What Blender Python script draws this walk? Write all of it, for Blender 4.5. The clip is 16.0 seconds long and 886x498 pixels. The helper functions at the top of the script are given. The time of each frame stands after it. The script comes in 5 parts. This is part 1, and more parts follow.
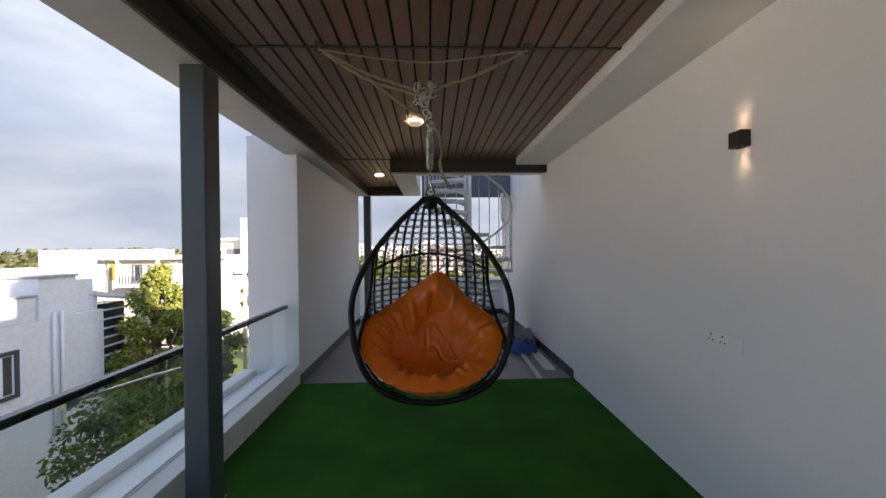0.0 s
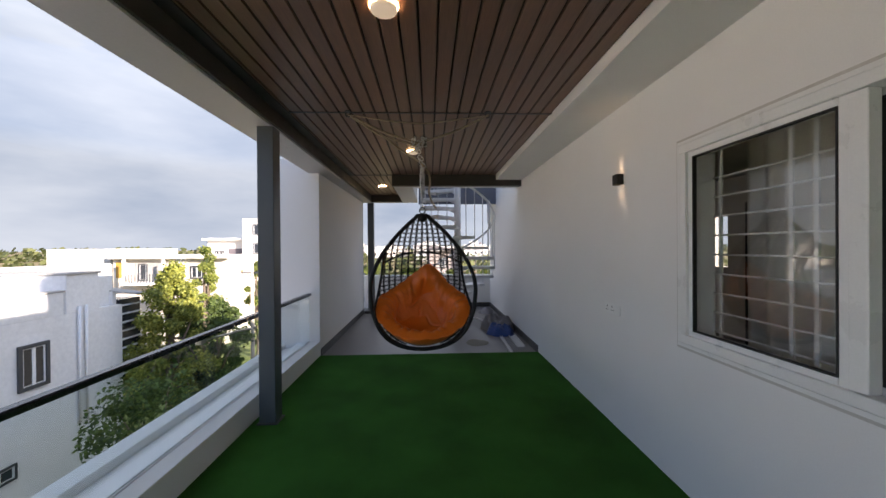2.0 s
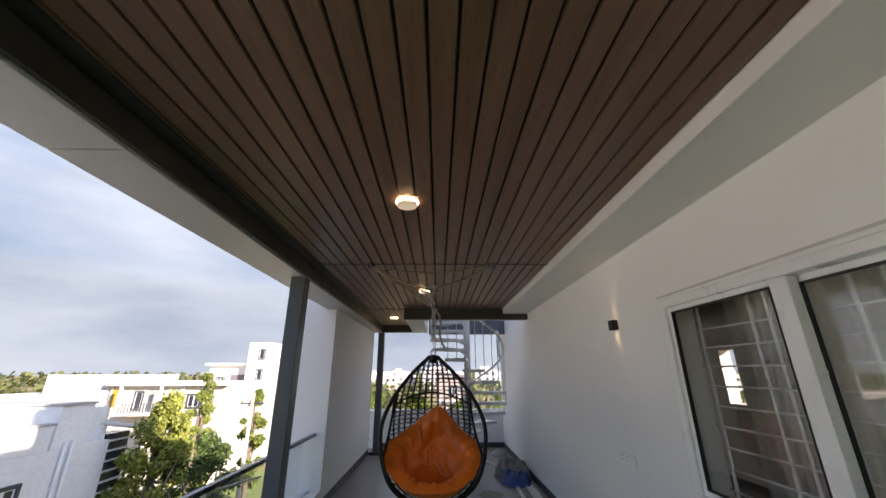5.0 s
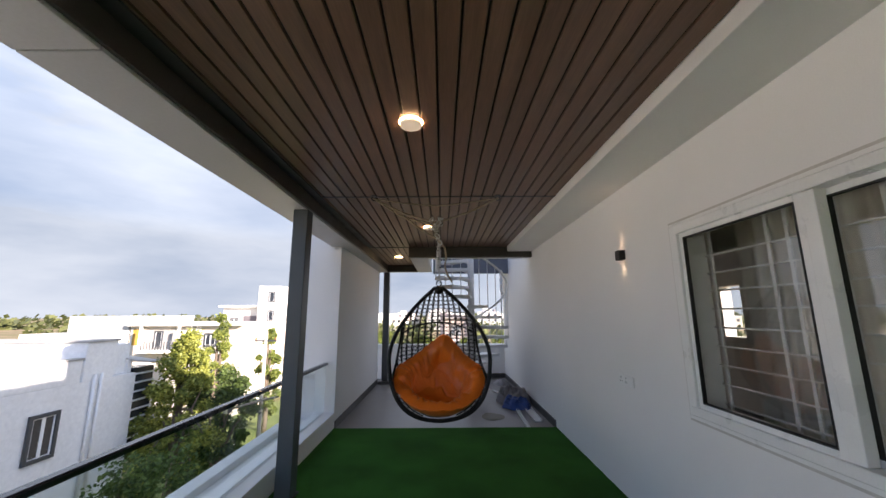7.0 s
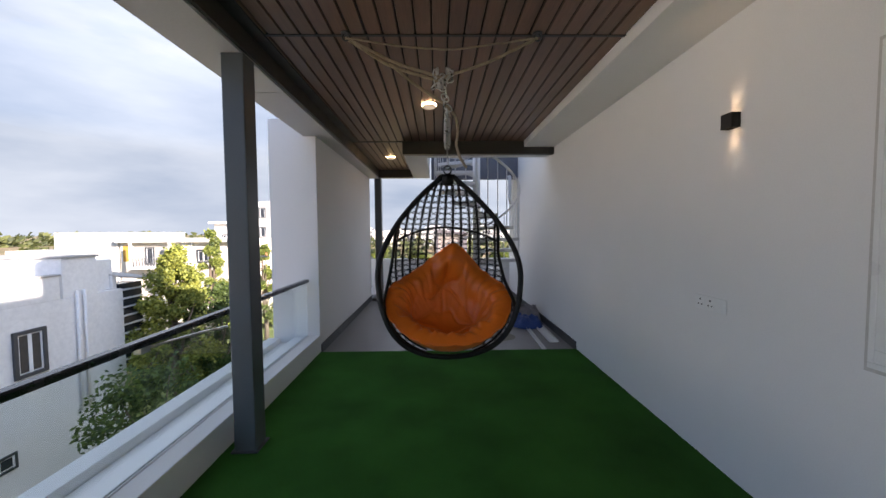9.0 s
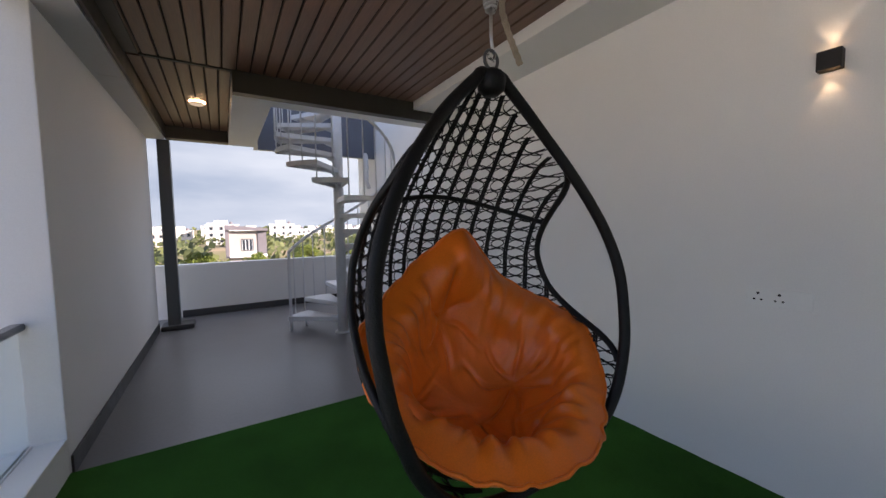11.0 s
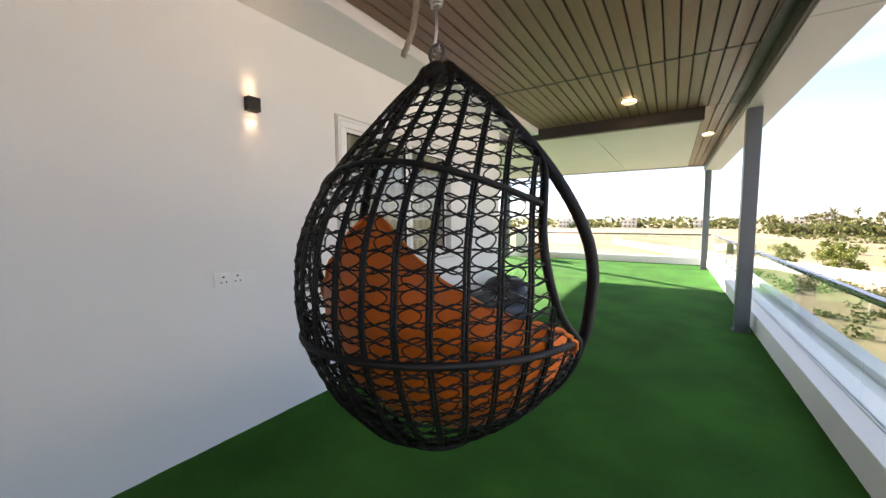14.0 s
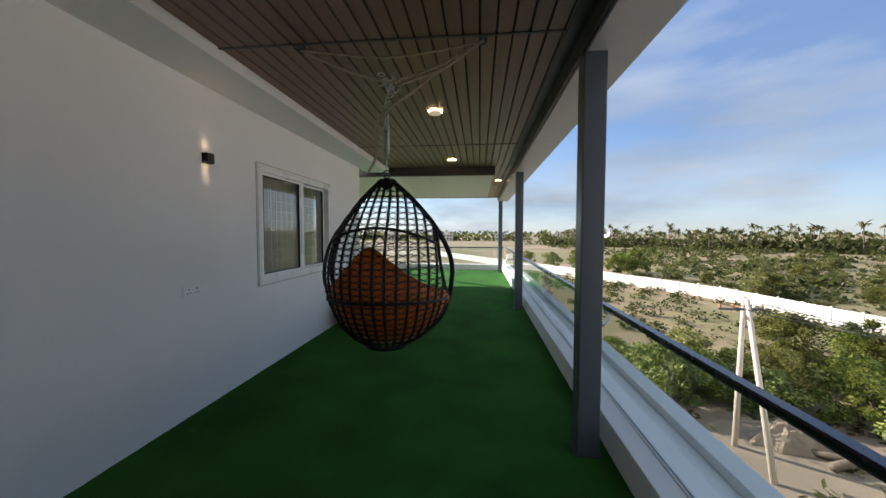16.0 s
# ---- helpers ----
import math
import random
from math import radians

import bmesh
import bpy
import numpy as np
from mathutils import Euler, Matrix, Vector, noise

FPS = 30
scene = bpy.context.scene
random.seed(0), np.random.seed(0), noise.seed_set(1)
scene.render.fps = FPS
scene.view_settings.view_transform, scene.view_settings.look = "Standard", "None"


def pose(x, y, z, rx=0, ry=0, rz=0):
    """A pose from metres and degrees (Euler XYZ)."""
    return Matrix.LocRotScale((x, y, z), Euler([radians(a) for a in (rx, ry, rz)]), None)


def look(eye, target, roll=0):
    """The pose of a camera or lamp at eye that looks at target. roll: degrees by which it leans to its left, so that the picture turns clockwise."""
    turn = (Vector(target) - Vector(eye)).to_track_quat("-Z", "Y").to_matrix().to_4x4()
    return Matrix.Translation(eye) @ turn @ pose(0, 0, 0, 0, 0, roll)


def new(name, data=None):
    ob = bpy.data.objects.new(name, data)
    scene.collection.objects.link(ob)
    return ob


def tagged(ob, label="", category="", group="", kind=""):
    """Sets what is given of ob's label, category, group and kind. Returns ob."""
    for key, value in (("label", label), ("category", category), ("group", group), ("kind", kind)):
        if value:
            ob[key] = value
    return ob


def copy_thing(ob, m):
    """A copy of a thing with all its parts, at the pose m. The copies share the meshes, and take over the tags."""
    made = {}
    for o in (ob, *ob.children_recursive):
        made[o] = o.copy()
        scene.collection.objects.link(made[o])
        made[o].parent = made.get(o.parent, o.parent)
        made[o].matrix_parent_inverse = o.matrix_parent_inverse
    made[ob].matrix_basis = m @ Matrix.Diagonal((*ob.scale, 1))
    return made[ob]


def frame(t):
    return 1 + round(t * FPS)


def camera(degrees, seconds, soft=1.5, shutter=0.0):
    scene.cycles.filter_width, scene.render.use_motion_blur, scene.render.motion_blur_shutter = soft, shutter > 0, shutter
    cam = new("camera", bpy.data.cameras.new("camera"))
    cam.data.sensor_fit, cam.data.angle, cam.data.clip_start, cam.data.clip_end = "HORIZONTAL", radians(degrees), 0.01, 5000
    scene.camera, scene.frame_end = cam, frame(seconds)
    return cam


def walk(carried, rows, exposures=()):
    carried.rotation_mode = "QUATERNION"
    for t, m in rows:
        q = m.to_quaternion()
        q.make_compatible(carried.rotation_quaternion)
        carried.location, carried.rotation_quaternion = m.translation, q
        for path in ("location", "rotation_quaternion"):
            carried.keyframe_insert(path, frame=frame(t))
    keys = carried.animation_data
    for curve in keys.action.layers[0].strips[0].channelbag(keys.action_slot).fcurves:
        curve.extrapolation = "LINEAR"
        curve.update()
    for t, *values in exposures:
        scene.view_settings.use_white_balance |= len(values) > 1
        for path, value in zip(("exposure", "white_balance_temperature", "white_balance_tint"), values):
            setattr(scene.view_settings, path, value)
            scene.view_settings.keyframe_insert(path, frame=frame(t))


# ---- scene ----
cam = camera(101.6, 16.0)
PATH = [
    (0, (0.243, 0.241, 1.483), (0.305, 2.24, 1.471), -0.6),
    (0.5, (0.254, 0.011, 1.484), (0.322, 2.009, 1.478), -0.5),
    (1, (0.27, -0.255, 1.48), (0.342, 1.744, 1.471), -0.4),
    (1.5, (0.293, -0.529, 1.475), (0.367, 1.47, 1.469), -0.4),
    (2, (0.298, -0.787, 1.481), (0.372, 1.212, 1.472), -0.4),
    (2.5, (0.292, -0.964, 1.478), (0.36, 1.034, 1.468), -0.3),
    (3, (0.29, -1.086, 1.529), (0.35, 0.913, 1.552), -0.3),
    (3.5, (0.277, -1.124, 1.59), (0.325, 0.856, 1.868), -0.3),
    (4, (0.308, -1.122, 1.623), (0.334, 0.8, 2.174), -0),
    (6.5, (0.245, -1.085, 1.577), (0.265, 0.798, 2.252), -0.4),
    (7, (0.267, -1.024, 1.514), (0.273, 0.944, 1.872), -0.3),
    (7.5, (0.306, -0.828, 1.478), (0.305, 1.17, 1.58), -0.3),
    (8, (0.298, -0.59, 1.462), (0.288, 1.41, 1.437), -0.4),
    (10.3, (-0.211, 0.983, 1.343), (0.282, 2.918, 1.221), -0.4),
    (10.5, (-0.284, 1.139, 1.34), (0.37, 3.026, 1.224), -0.5),
    (11, (-0.427, 1.507, 1.341), (0.61, 3.212, 1.207), -0.9),
    (11.5, (-0.518, 1.869, 1.331), (0.886, 3.287, 1.193), -0.7),
    (12, (-0.459, 2.219, 1.286), (1.303, 3.161, 1.189), -0.4),
    (12.5, (-0.452, 2.57, 1.266), (1.513, 2.926, 1.16), -0.3),
    (13, (-0.346, 2.837, 1.25), (1.578, 2.306, 1.123), -0.1),
    (13.4, (-0.312, 2.95, 1.274), (1.38, 1.89, 1.128), -0.1),
    (13.5, (-0.31, 2.999, 1.282), (1.292, 1.809, 1.135), 0),
    (13.7, (-0.319, 3.106, 1.301), (1.072, 1.677, 1.135), -0.2),
    (14, (-0.373, 3.26, 1.308), (0.694, 1.576, 1.146), -0.3),
    (14.5, (-0.434, 3.609, 1.365), (0.115, 1.695, 1.188), 0.3),
    (15, (-0.412, 4.022, 1.39), (-0.209, 2.036, 1.263), 0.4),
    (15.5, (-0.42, 4.385, 1.392), (-0.313, 2.391, 1.284), 0.3),
    (16, (-0.377, 4.686, 1.417), (-0.175, 2.699, 1.325), 0.1),
]
walk(cam, [(t, look(eye, target, roll)) for t, eye, target, roll in PATH],
     exposures=[(0.0, 1.64, 6650, 20), (4.0, 1.64, 6650, 20), (8.0, 1.76, 6550, 20), (10.5, 1.74, 6550, 20), (11.0, 1.78, 6600, 22), (11.5, 1.9, 6600, 22),
                (12.0, 2.02, 6550, 21), (12.5, 2.13, 6500, 20), (13.0, 2.66, 6700, 23), (13.5, 2.7, 6850, 23), (14.0, 2.65, 6950, 21), (14.5, 2.58, 6800, 20),
                (15.0, 2.16, 6450, 16), (15.5, 1.64, 6350, 15), (16.0, 1.3, 6300, 15)])

# ---- world and sun ----
SUN_ELEV, SUN_EAST, SUN_SOUTH = radians(22), 0.82, 0.57
world = bpy.data.worlds.new("sky")
scene.world = world
world.use_nodes = True
nt = world.node_tree
back = nt.nodes["Background"]
sky = nt.nodes.new("ShaderNodeTexSky")
sky.sky_type, sky.sun_disc = 'NISHITA', False
sky.sun_elevation = SUN_ELEV
sky.sun_rotation = math.atan2(SUN_EAST, -SUN_SOUTH)
sky.air_density, sky.dust_density, sky.ozone_density = 0.75, 0.1, 2.2
coord = nt.nodes.new("ShaderNodeTexCoord")
flat = nt.nodes.new("ShaderNodeMapping")
flat.inputs["Scale"].default_value = (1.0, 1.5, 4.2)
flat.inputs["Rotation"].default_value = (0.15, 0.1, 0.5)
cloud = nt.nodes.new("ShaderNodeTexNoise")
cloud.inputs["Scale"].default_value = 1.7
cloud.inputs["Detail"].default_value = 7
cloud.inputs["Roughness"].default_value = 0.52
ramp = nt.nodes.new("ShaderNodeValToRGB")
ramp.color_ramp.elements[0].position, ramp.color_ramp.elements[1].position = 0.5, 0.66
ramp.color_ramp.elements[1].color = (0.8, 0.8, 0.8, 1)
mix = nt.nodes.new("ShaderNodeMixRGB")
shade, tone = nt.nodes.new("ShaderNodeTexNoise"), nt.nodes.new("ShaderNodeMixRGB")
shade.inputs["Scale"].default_value, shade.inputs["Detail"].default_value = 2.6, 6
tone.inputs[1].default_value, tone.inputs[2].default_value = (1.75, 2.2, 2.72, 1), (3.36, 3.74, 3.95, 1)
bands = nt.nodes.new("ShaderNodeMapRange")
bands.inputs[1].default_value, bands.inputs[2].default_value = 0.25, 0.78
nt.links.new(shade.outputs["Fac"], bands.inputs[0])
nt.links.new(bands.outputs[0], tone.inputs[0])
nt.links.new(tone.outputs[0], mix.inputs[2])
# cloud cover thickens towards the north and west
axes, cover, total = nt.nodes.new("ShaderNodeSeparateXYZ"), nt.nodes.new("ShaderNodeMapRange"), nt.nodes.new("ShaderNodeMath")
nt.links.new(coord.outputs["Generated"], axes.inputs[0])
cover.inputs[1].default_value, cover.inputs[2].default_value = -0.35, 0.45
cover.inputs[3].default_value, cover.inputs[4].default_value = 0.1, 0.9
nt.links.new(axes.outputs["Y"], cover.inputs[0])
total.operation, total.use_clamp = 'ADD', True
nt.links.new(coord.outputs["Generated"], flat.inputs[0])
nt.links.new(flat.outputs[0], cloud.inputs["Vector"])
nt.links.new(flat.outputs[0], shade.inputs["Vector"])
nt.links.new(cloud.outputs["Fac"], ramp.inputs[0])
spread = nt.nodes.new("ShaderNodeMath")
spread.operation = 'MULTIPLY'
spread.inputs[1].default_value = 0.68
nt.links.new(ramp.outputs[0], spread.inputs[0])
nt.links.new(spread.outputs[0], total.inputs[0])
haze, both = nt.nodes.new("ShaderNodeMapRange"), nt.nodes.new("ShaderNodeMath")
haze.inputs[1].default_value, haze.inputs[2].default_value = 0.0, 0.22
haze.inputs[3].default_value, haze.inputs[4].default_value = 0.55, 0.0
nt.links.new(axes.outputs["Z"], haze.inputs[0])
nt.links.new(haze.outputs[0], both.inputs[0])
nt.links.new(cover.outputs[0], both.inputs[1])
nt.links.new(both.outputs[0], total.inputs[1])
nt.links.new(total.outputs[0], mix.inputs[0])
nt.links.new(sky.outputs[0], mix.inputs[1])
nt.links.new(mix.outputs[0], back.inputs[0])
# thin cloud is brighter overhead than near the horizon
zenith = nt.nodes.new("ShaderNodeMapRange")
zenith.interpolation_type = 'SMOOTHSTEP'
zenith.inputs[1].default_value, zenith.inputs[2].default_value = 0.18, 0.85
zenith.inputs[3].default_value, zenith.inputs[4].default_value = 0.074, 0.15
nt.links.new(axes.outputs["Z"], zenith.inputs[0])
nt.links.new(zenith.outputs[0], back.inputs[1])

sun_data = bpy.data.lights.new("sun", 'SUN')
sun_data.energy, sun_data.angle, sun_data.color = 4.7, radians(0.6), (1.0, 0.93, 0.82)
sun = new("sun", sun_data)
sun.matrix_world = look((0, 0, 0), (-SUN_EAST * math.cos(SUN_ELEV), SUN_SOUTH * math.cos(SUN_ELEV), -math.sin(SUN_ELEV)))


def spot(at, to, watts, cone, colour=(1.0, 0.72, 0.42)):
    d = bpy.data.lights.new("sconce_bulb", 'SPOT')
    d.energy, d.spot_size, d.spot_blend, d.color, d.shadow_soft_size = watts, radians(cone), 0.5, colour, 0.008
    o = new("sconce_bulb", d)
    o.matrix_world = look(at, to)


spot((1.774, 1.99, 2.036), (1.785, 1.99, 3.0), 0.24, 60)
spot((1.774, 1.99, 1.965), (1.785, 1.99, 1.0), 0.24, 60)


# ---- materials ----
def mat(name, col, rough=0.6, vary=0.12, scale=6.0, fine=80.0, bump=0.15, metal=0.0, island=0.0, obj=0.0, stretch=(1, 1, 1), col2=None, coat=0.0, depth=0.01):
    """Colour varied at a broad and a fine scale, with relief."""
    m = bpy.data.materials.new(name)
    m.use_nodes = True
    n, l = m.node_tree.nodes, m.node_tree.links
    b = n["Principled BSDF"]
    geo = n.new("ShaderNodeNewGeometry")
    mp = n.new("ShaderNodeMapping")
    mp.inputs["Scale"].default_value = stretch
    l.new(geo.outputs["Position"], mp.inputs[0])
    na, nb = n.new("ShaderNodeTexNoise"), n.new("ShaderNodeTexNoise")
    na.inputs["Scale"].default_value, nb.inputs["Scale"].default_value = scale, fine
    na.inputs["Detail"].default_value, nb.inputs["Detail"].default_value = 5, 3
    for k in (na, nb):
        l.new(mp.outputs[0], k.inputs["Vector"])
    add = n.new("ShaderNodeMath")
    add.operation = 'ADD'
    l.new(na.outputs["Fac"], add.inputs[0])
    l.new(nb.outputs["Fac"], add.inputs[1])
    last = add
    for src, amount in ((geo.outputs["Random Per Island"], island), (None, obj)):
        if amount:
            if src is None:
                info = n.new("ShaderNodeObjectInfo")
                src = info.outputs["Random"]
            k = n.new("ShaderNodeMath")
            k.operation = 'MULTIPLY_ADD'
            l.new(src, k.inputs[0])
            k.inputs[1].default_value = amount * 2
            l.new(last.outputs[0], k.inputs[2])
            k2 = n.new("ShaderNodeMath")
            k2.operation = 'SUBTRACT'
            l.new(k.outputs[0], k2.inputs[0])
            k2.inputs[1].default_value = amount
            last = k2
    mr = n.new("ShaderNodeMapRange")
    mr.inputs[1].default_value, mr.inputs[2].default_value = 0.65, 1.35
    l.new(last.outputs[0], mr.inputs[0])
    cm = n.new("ShaderNodeMixRGB")
    cm.inputs[1].default_value = (*[c * (1 - vary) for c in col], 1)
    cm.inputs[2].default_value = (*(col2 or [min(1, c * (1 + vary)) for c in col]), 1)
    l.new(mr.outputs[0], cm.inputs[0])
    l.new(cm.outputs[0], b.inputs["Base Color"])
    rr = n.new("ShaderNodeMapRange")
    rr.inputs[1].default_value, rr.inputs[2].default_value = 0.3, 0.7
    rr.inputs[3].default_value, rr.inputs[4].default_value = max(0.02, rough - 0.06), min(1, rough + 0.06)
    l.new(na.outputs["Fac"], rr.inputs[0])
    l.new(rr.outputs[0], b.inputs["Roughness"])
    b.inputs["Metallic"].default_value = metal
    b.inputs["Coat Weight"].default_value = coat
    if bump:
        bp = n.new("ShaderNodeBump")
        bp.inputs["Strength"].default_value, bp.inputs["Distance"].default_value = bump, depth
        l.new(nb.outputs["Fac"], bp.inputs["Height"])
        l.new(bp.outputs[0], b.inputs["Normal"])
    return m


def glow(name, col, strength):
    m = bpy.data.materials.new(name)
    m.use_nodes = True
    b = m.node_tree.nodes["Principled BSDF"]
    b.inputs["Base Color"].default_value = (0.9, 0.88, 0.84, 1)
    b.inputs["Emission Color"].default_value = (*col, 1)
    b.inputs["Emission Strength"].default_value = strength
    return m


def glass(name, tint, gloss):
    """Thin clear pane: see-through with mirror gloss that grows at grazing angles."""
    m = bpy.data.materials.new(name)
    m.use_nodes = True
    n, l = m.node_tree.nodes, m.node_tree.links
    n.remove(n["Principled BSDF"])
    tr, gl, mx, fr, bend, mul = (n.new("ShaderNode" + k) for k in ("BsdfTransparent", "BsdfGlossy", "MixShader", "LayerWeight", "Math", "Math"))
    tr.inputs[0].default_value = (*tint, 1)
    gl.inputs["Roughness"].default_value = 0.01
    bend.operation, mul.operation, mul.use_clamp = 'POWER', 'MULTIPLY_ADD', True
    bend.inputs[1].default_value = 4.0
    mul.inputs[1].default_value, mul.inputs[2].default_value = 0.6, gloss
    l.new(fr.outputs["Facing"], bend.inputs[0])
    l.new(bend.outputs[0], mul.inputs[0])
    l.new(mul.outputs[0], mx.inputs[0])
    l.new(tr.outputs[0], mx.inputs[1])
    l.new(gl.outputs[0], mx.inputs[2])
    l.new(mx.outputs[0], n["Material Output"].inputs[0])
    return m


def leafy(name, col, col2):
    m = mat(name, col, 0.6, 0.3, 0.8, 8.0, 0, island=0.35, obj=0.15, col2=col2)
    n, l = m.node_tree.nodes, m.node_tree.links
    b = n["Principled BSDF"]
    tl, mx = n.new("ShaderNodeBsdfTranslucent"), n.new("ShaderNodeMixShader")
    mx.inputs[0].default_value = 0.35
    l.new(b.inputs["Base Color"].links[0].from_socket, tl.inputs[0])
    l.new(b.outputs[0], mx.inputs[1])
    l.new(tl.outputs[0], mx.inputs[2])
    l.new(mx.outputs[0], n["Material Output"].inputs[0])
    return m


CURTAIN = leafy("beige_curtain", (0.70, 0.66, 0.58), (0.78, 0.74, 0.67))
PLASTER = mat("white_wall_paint", (0.82, 0.81, 0.80), 0.75, 0.035, 1.3, 160, 0.12, depth=0.002)
SOFFIT = mat("white_soffit_paint", (0.74, 0.73, 0.71), 0.7, 0.03, 1.6, 140, 0.1, depth=0.002)
PANEL = mat("grey_white_cladding", (0.44, 0.44, 0.45), 0.45, 0.05, 2.0, 60, 0.03)
TURF = mat("artificial_turf", (0.036, 0.135, 0.021), 0.95, 0.42, 1.6, 420, 0.9, col2=(0.058, 0.215, 0.033), depth=0.012)
TURF.node_tree.nodes["Principled BSDF"].inputs["Specular IOR Level"].default_value = 0.08
TILE = mat("grey_floor_tile", (0.20, 0.188, 0.188), 0.34, 0.09, 1.1, 55, 0.04, depth=0.002)
SKIRT = mat("dark_skirting_tile", (0.05, 0.048, 0.05), 0.4, 0.15, 6, 90, 0.05)
BOARD = mat("brown_ceiling_board", (0.165, 0.09, 0.057), 0.42, 0.22, 3.0, 14, 0.06, island=0.16, stretch=(9, 0.5, 9), depth=0.003)
GROOVE = mat("dark_groove", (0.02, 0.013, 0.01), 0.8, 0.2)
STEEL = mat("charcoal_painted_steel", (0.052, 0.056, 0.062), 0.42, 0.12, 5, 90, 0.05, depth=0.002)
COLUMN = mat("grey_painted_column", (0.088, 0.10, 0.112), 0.4, 0.08, 4, 120, 0.05, depth=0.002)
BEAM = mat("dark_brown_beam", (0.034, 0.031, 0.029), 0.45, 0.15, 5, 90, 0.05)
RAIL = mat("black_handrail", (0.018, 0.018, 0.022), 0.25, 0.2, 8, 90, 0.02, coat=0.3)
GLASS = glass("railing_glass", (0.93, 0.965, 0.955), 0.07)
PANE = glass("window_glass", (0.96, 0.96, 0.95), 0.075)
UPVC = mat("white_window_frame", (0.80, 0.80, 0.79), 0.3, 0.03, 6, 120, 0.03)
STRIP_GREY = mat("grey_border_strip", (0.56, 0.54, 0.51), 0.7, 0.1, 8, 90, 0.05)
GASKET = mat("black_gasket", (0.012, 0.012, 0.012), 0.6, 0.2)

ROOM = mat("room_wall", (0.66, 0.63, 0.57), 0.8, 0.05, 2, 90, 0.05)
WARDROBE = mat("dark_laminate", (0.035, 0.032, 0.032), 0.4, 0.2, 4, 60, 0.05)
WICKER = mat("black_rattan", (0.006, 0.006, 0.0065), 0.5, 0.35, 25, 260, 0.5, depth=0.003)
WICKER.node_tree.nodes["Principled BSDF"].inputs["Specular IOR Level"].default_value = 0.3
CUSHION = mat("orange_satin", (0.78, 0.165, 0.011), 0.34, 0.12, 3, 260, 0.12, depth=0.002)
CUSHION.node_tree.nodes["Principled BSDF"].inputs["Sheen Weight"].default_value = 0.04
CHROME = mat("galvanised_steel", (0.55, 0.54, 0.52), 0.3, 0.1, 20, 200, 0.05, metal=0.9)
ROPE = mat("tan_rope", (0.46, 0.37, 0.27), 0.9, 0.25, 30, 350, 0.8)
BLACK = mat("black_sconce", (0.014, 0.012, 0.011), 0.5, 0.2, 12, 120, 0.05)
BULB = glow("lamp_glow", (1.0, 0.62, 0.28), 12.0)
RIM = glow("lamp_rim_glow", (1.0, 0.62, 0.28), 24.0)
DIFFUSER = mat("lamp_diffuser", (0.82, 0.80, 0.76), 0.35, 0.03)
DIFFUSER.node_tree.nodes["Principled BSDF"].inputs["Emission Color"].default_value = (1.0, 0.74, 0.45, 1)
DIFFUSER.node_tree.nodes["Principled BSDF"].inputs["Emission Strength"].default_value = 0.12
STAIR = mat("white_stair_paint", (0.74, 0.74, 0.76), 0.4, 0.06, 8, 90, 0.06)
LANDING = mat("slate_grey_paint", (0.12, 0.125, 0.15), 0.6, 0.1, 3, 60, 0.06)
NAVY = mat("navy_leatherette", (0.016, 0.02, 0.034), 0.38, 0.25, 6, 120, 0.3, depth=0.004)
TARP_GREY = mat("grey_tarpaulin", (0.21, 0.20, 0.215), 0.6, 0.18, 9, 120, 0.35)
TARP_BLUE = mat("blue_tarpaulin", (0.02, 0.06, 0.24), 0.45, 0.3, 9, 120, 0.35)
ALU = mat("white_aluminium", (0.68, 0.68, 0.68), 0.4, 0.06, 9, 120, 0.05)
TERRA = mat("terracotta", (0.48, 0.20, 0.08), 0.8, 0.15, 9, 120, 0.2)
STAIN = mat("ochre_stain", (0.135, 0.115, 0.08), 0.5, 0.15, 7, 60, 0.05)
SWITCH = mat("white_switch_plate", (0.83, 0.83, 0.82), 0.3, 0.02)
# White house paint darkened so sunlit far walls do not burn out.
OFFWHITE = mat("dimmed_white_paint", (0.62, 0.60, 0.56), 0.8, 0.12, 0.5, 9, 0.1)
TAUPE = mat("taupe_house_paint", (0.42, 0.35, 0.31), 0.8, 0.1, 0.5, 9, 0.1)
HOUSE = mat("white_house_paint", (0.82, 0.80, 0.77), 0.8, 0.09, 0.5, 9, 0.1)
CREAM = mat("cream_house_paint", (0.70, 0.62, 0.52), 0.8, 0.1, 0.5, 9, 0.1, obj=0.1)
CONCRETE = mat("weathered_concrete", (0.40, 0.38, 0.35), 0.85, 0.25, 0.9, 12, 0.2)
ROOFING = mat("grey_roof", (0.15, 0.13, 0.14), 0.7, 0.15, 1, 12, 0.1)
DARKWIN = mat("dark_window_glass", (0.035, 0.04, 0.05), 0.15, 0.2)
OCHRE = mat("yellow_door_paint", (0.52, 0.30, 0.06), 0.6, 0.1)
WHITEWASH = mat("whitewashed_panel", (0.76, 0.72, 0.64), 0.85, 0.14, 0.7, 7, 0.15, obj=0.12)
POLE = mat("concrete_pole", (0.55, 0.47, 0.38), 0.85, 0.15, 3, 30, 0.2)
BARK = mat("bark", (0.16, 0.12, 0.085), 0.9, 0.3, 5, 40, 0.6)
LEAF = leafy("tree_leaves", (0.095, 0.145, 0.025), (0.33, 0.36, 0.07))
# Lighter, yellower leaf copy: sunlight on the tall tree put into its colour.
SUNLEAF = leafy("sunlit_leaves", (0.19, 0.23, 0.035), (0.50, 0.50, 0.10))
SHRUB = leafy("shrub_leaves", (0.10, 0.12, 0.028), (0.32, 0.31, 0.085))
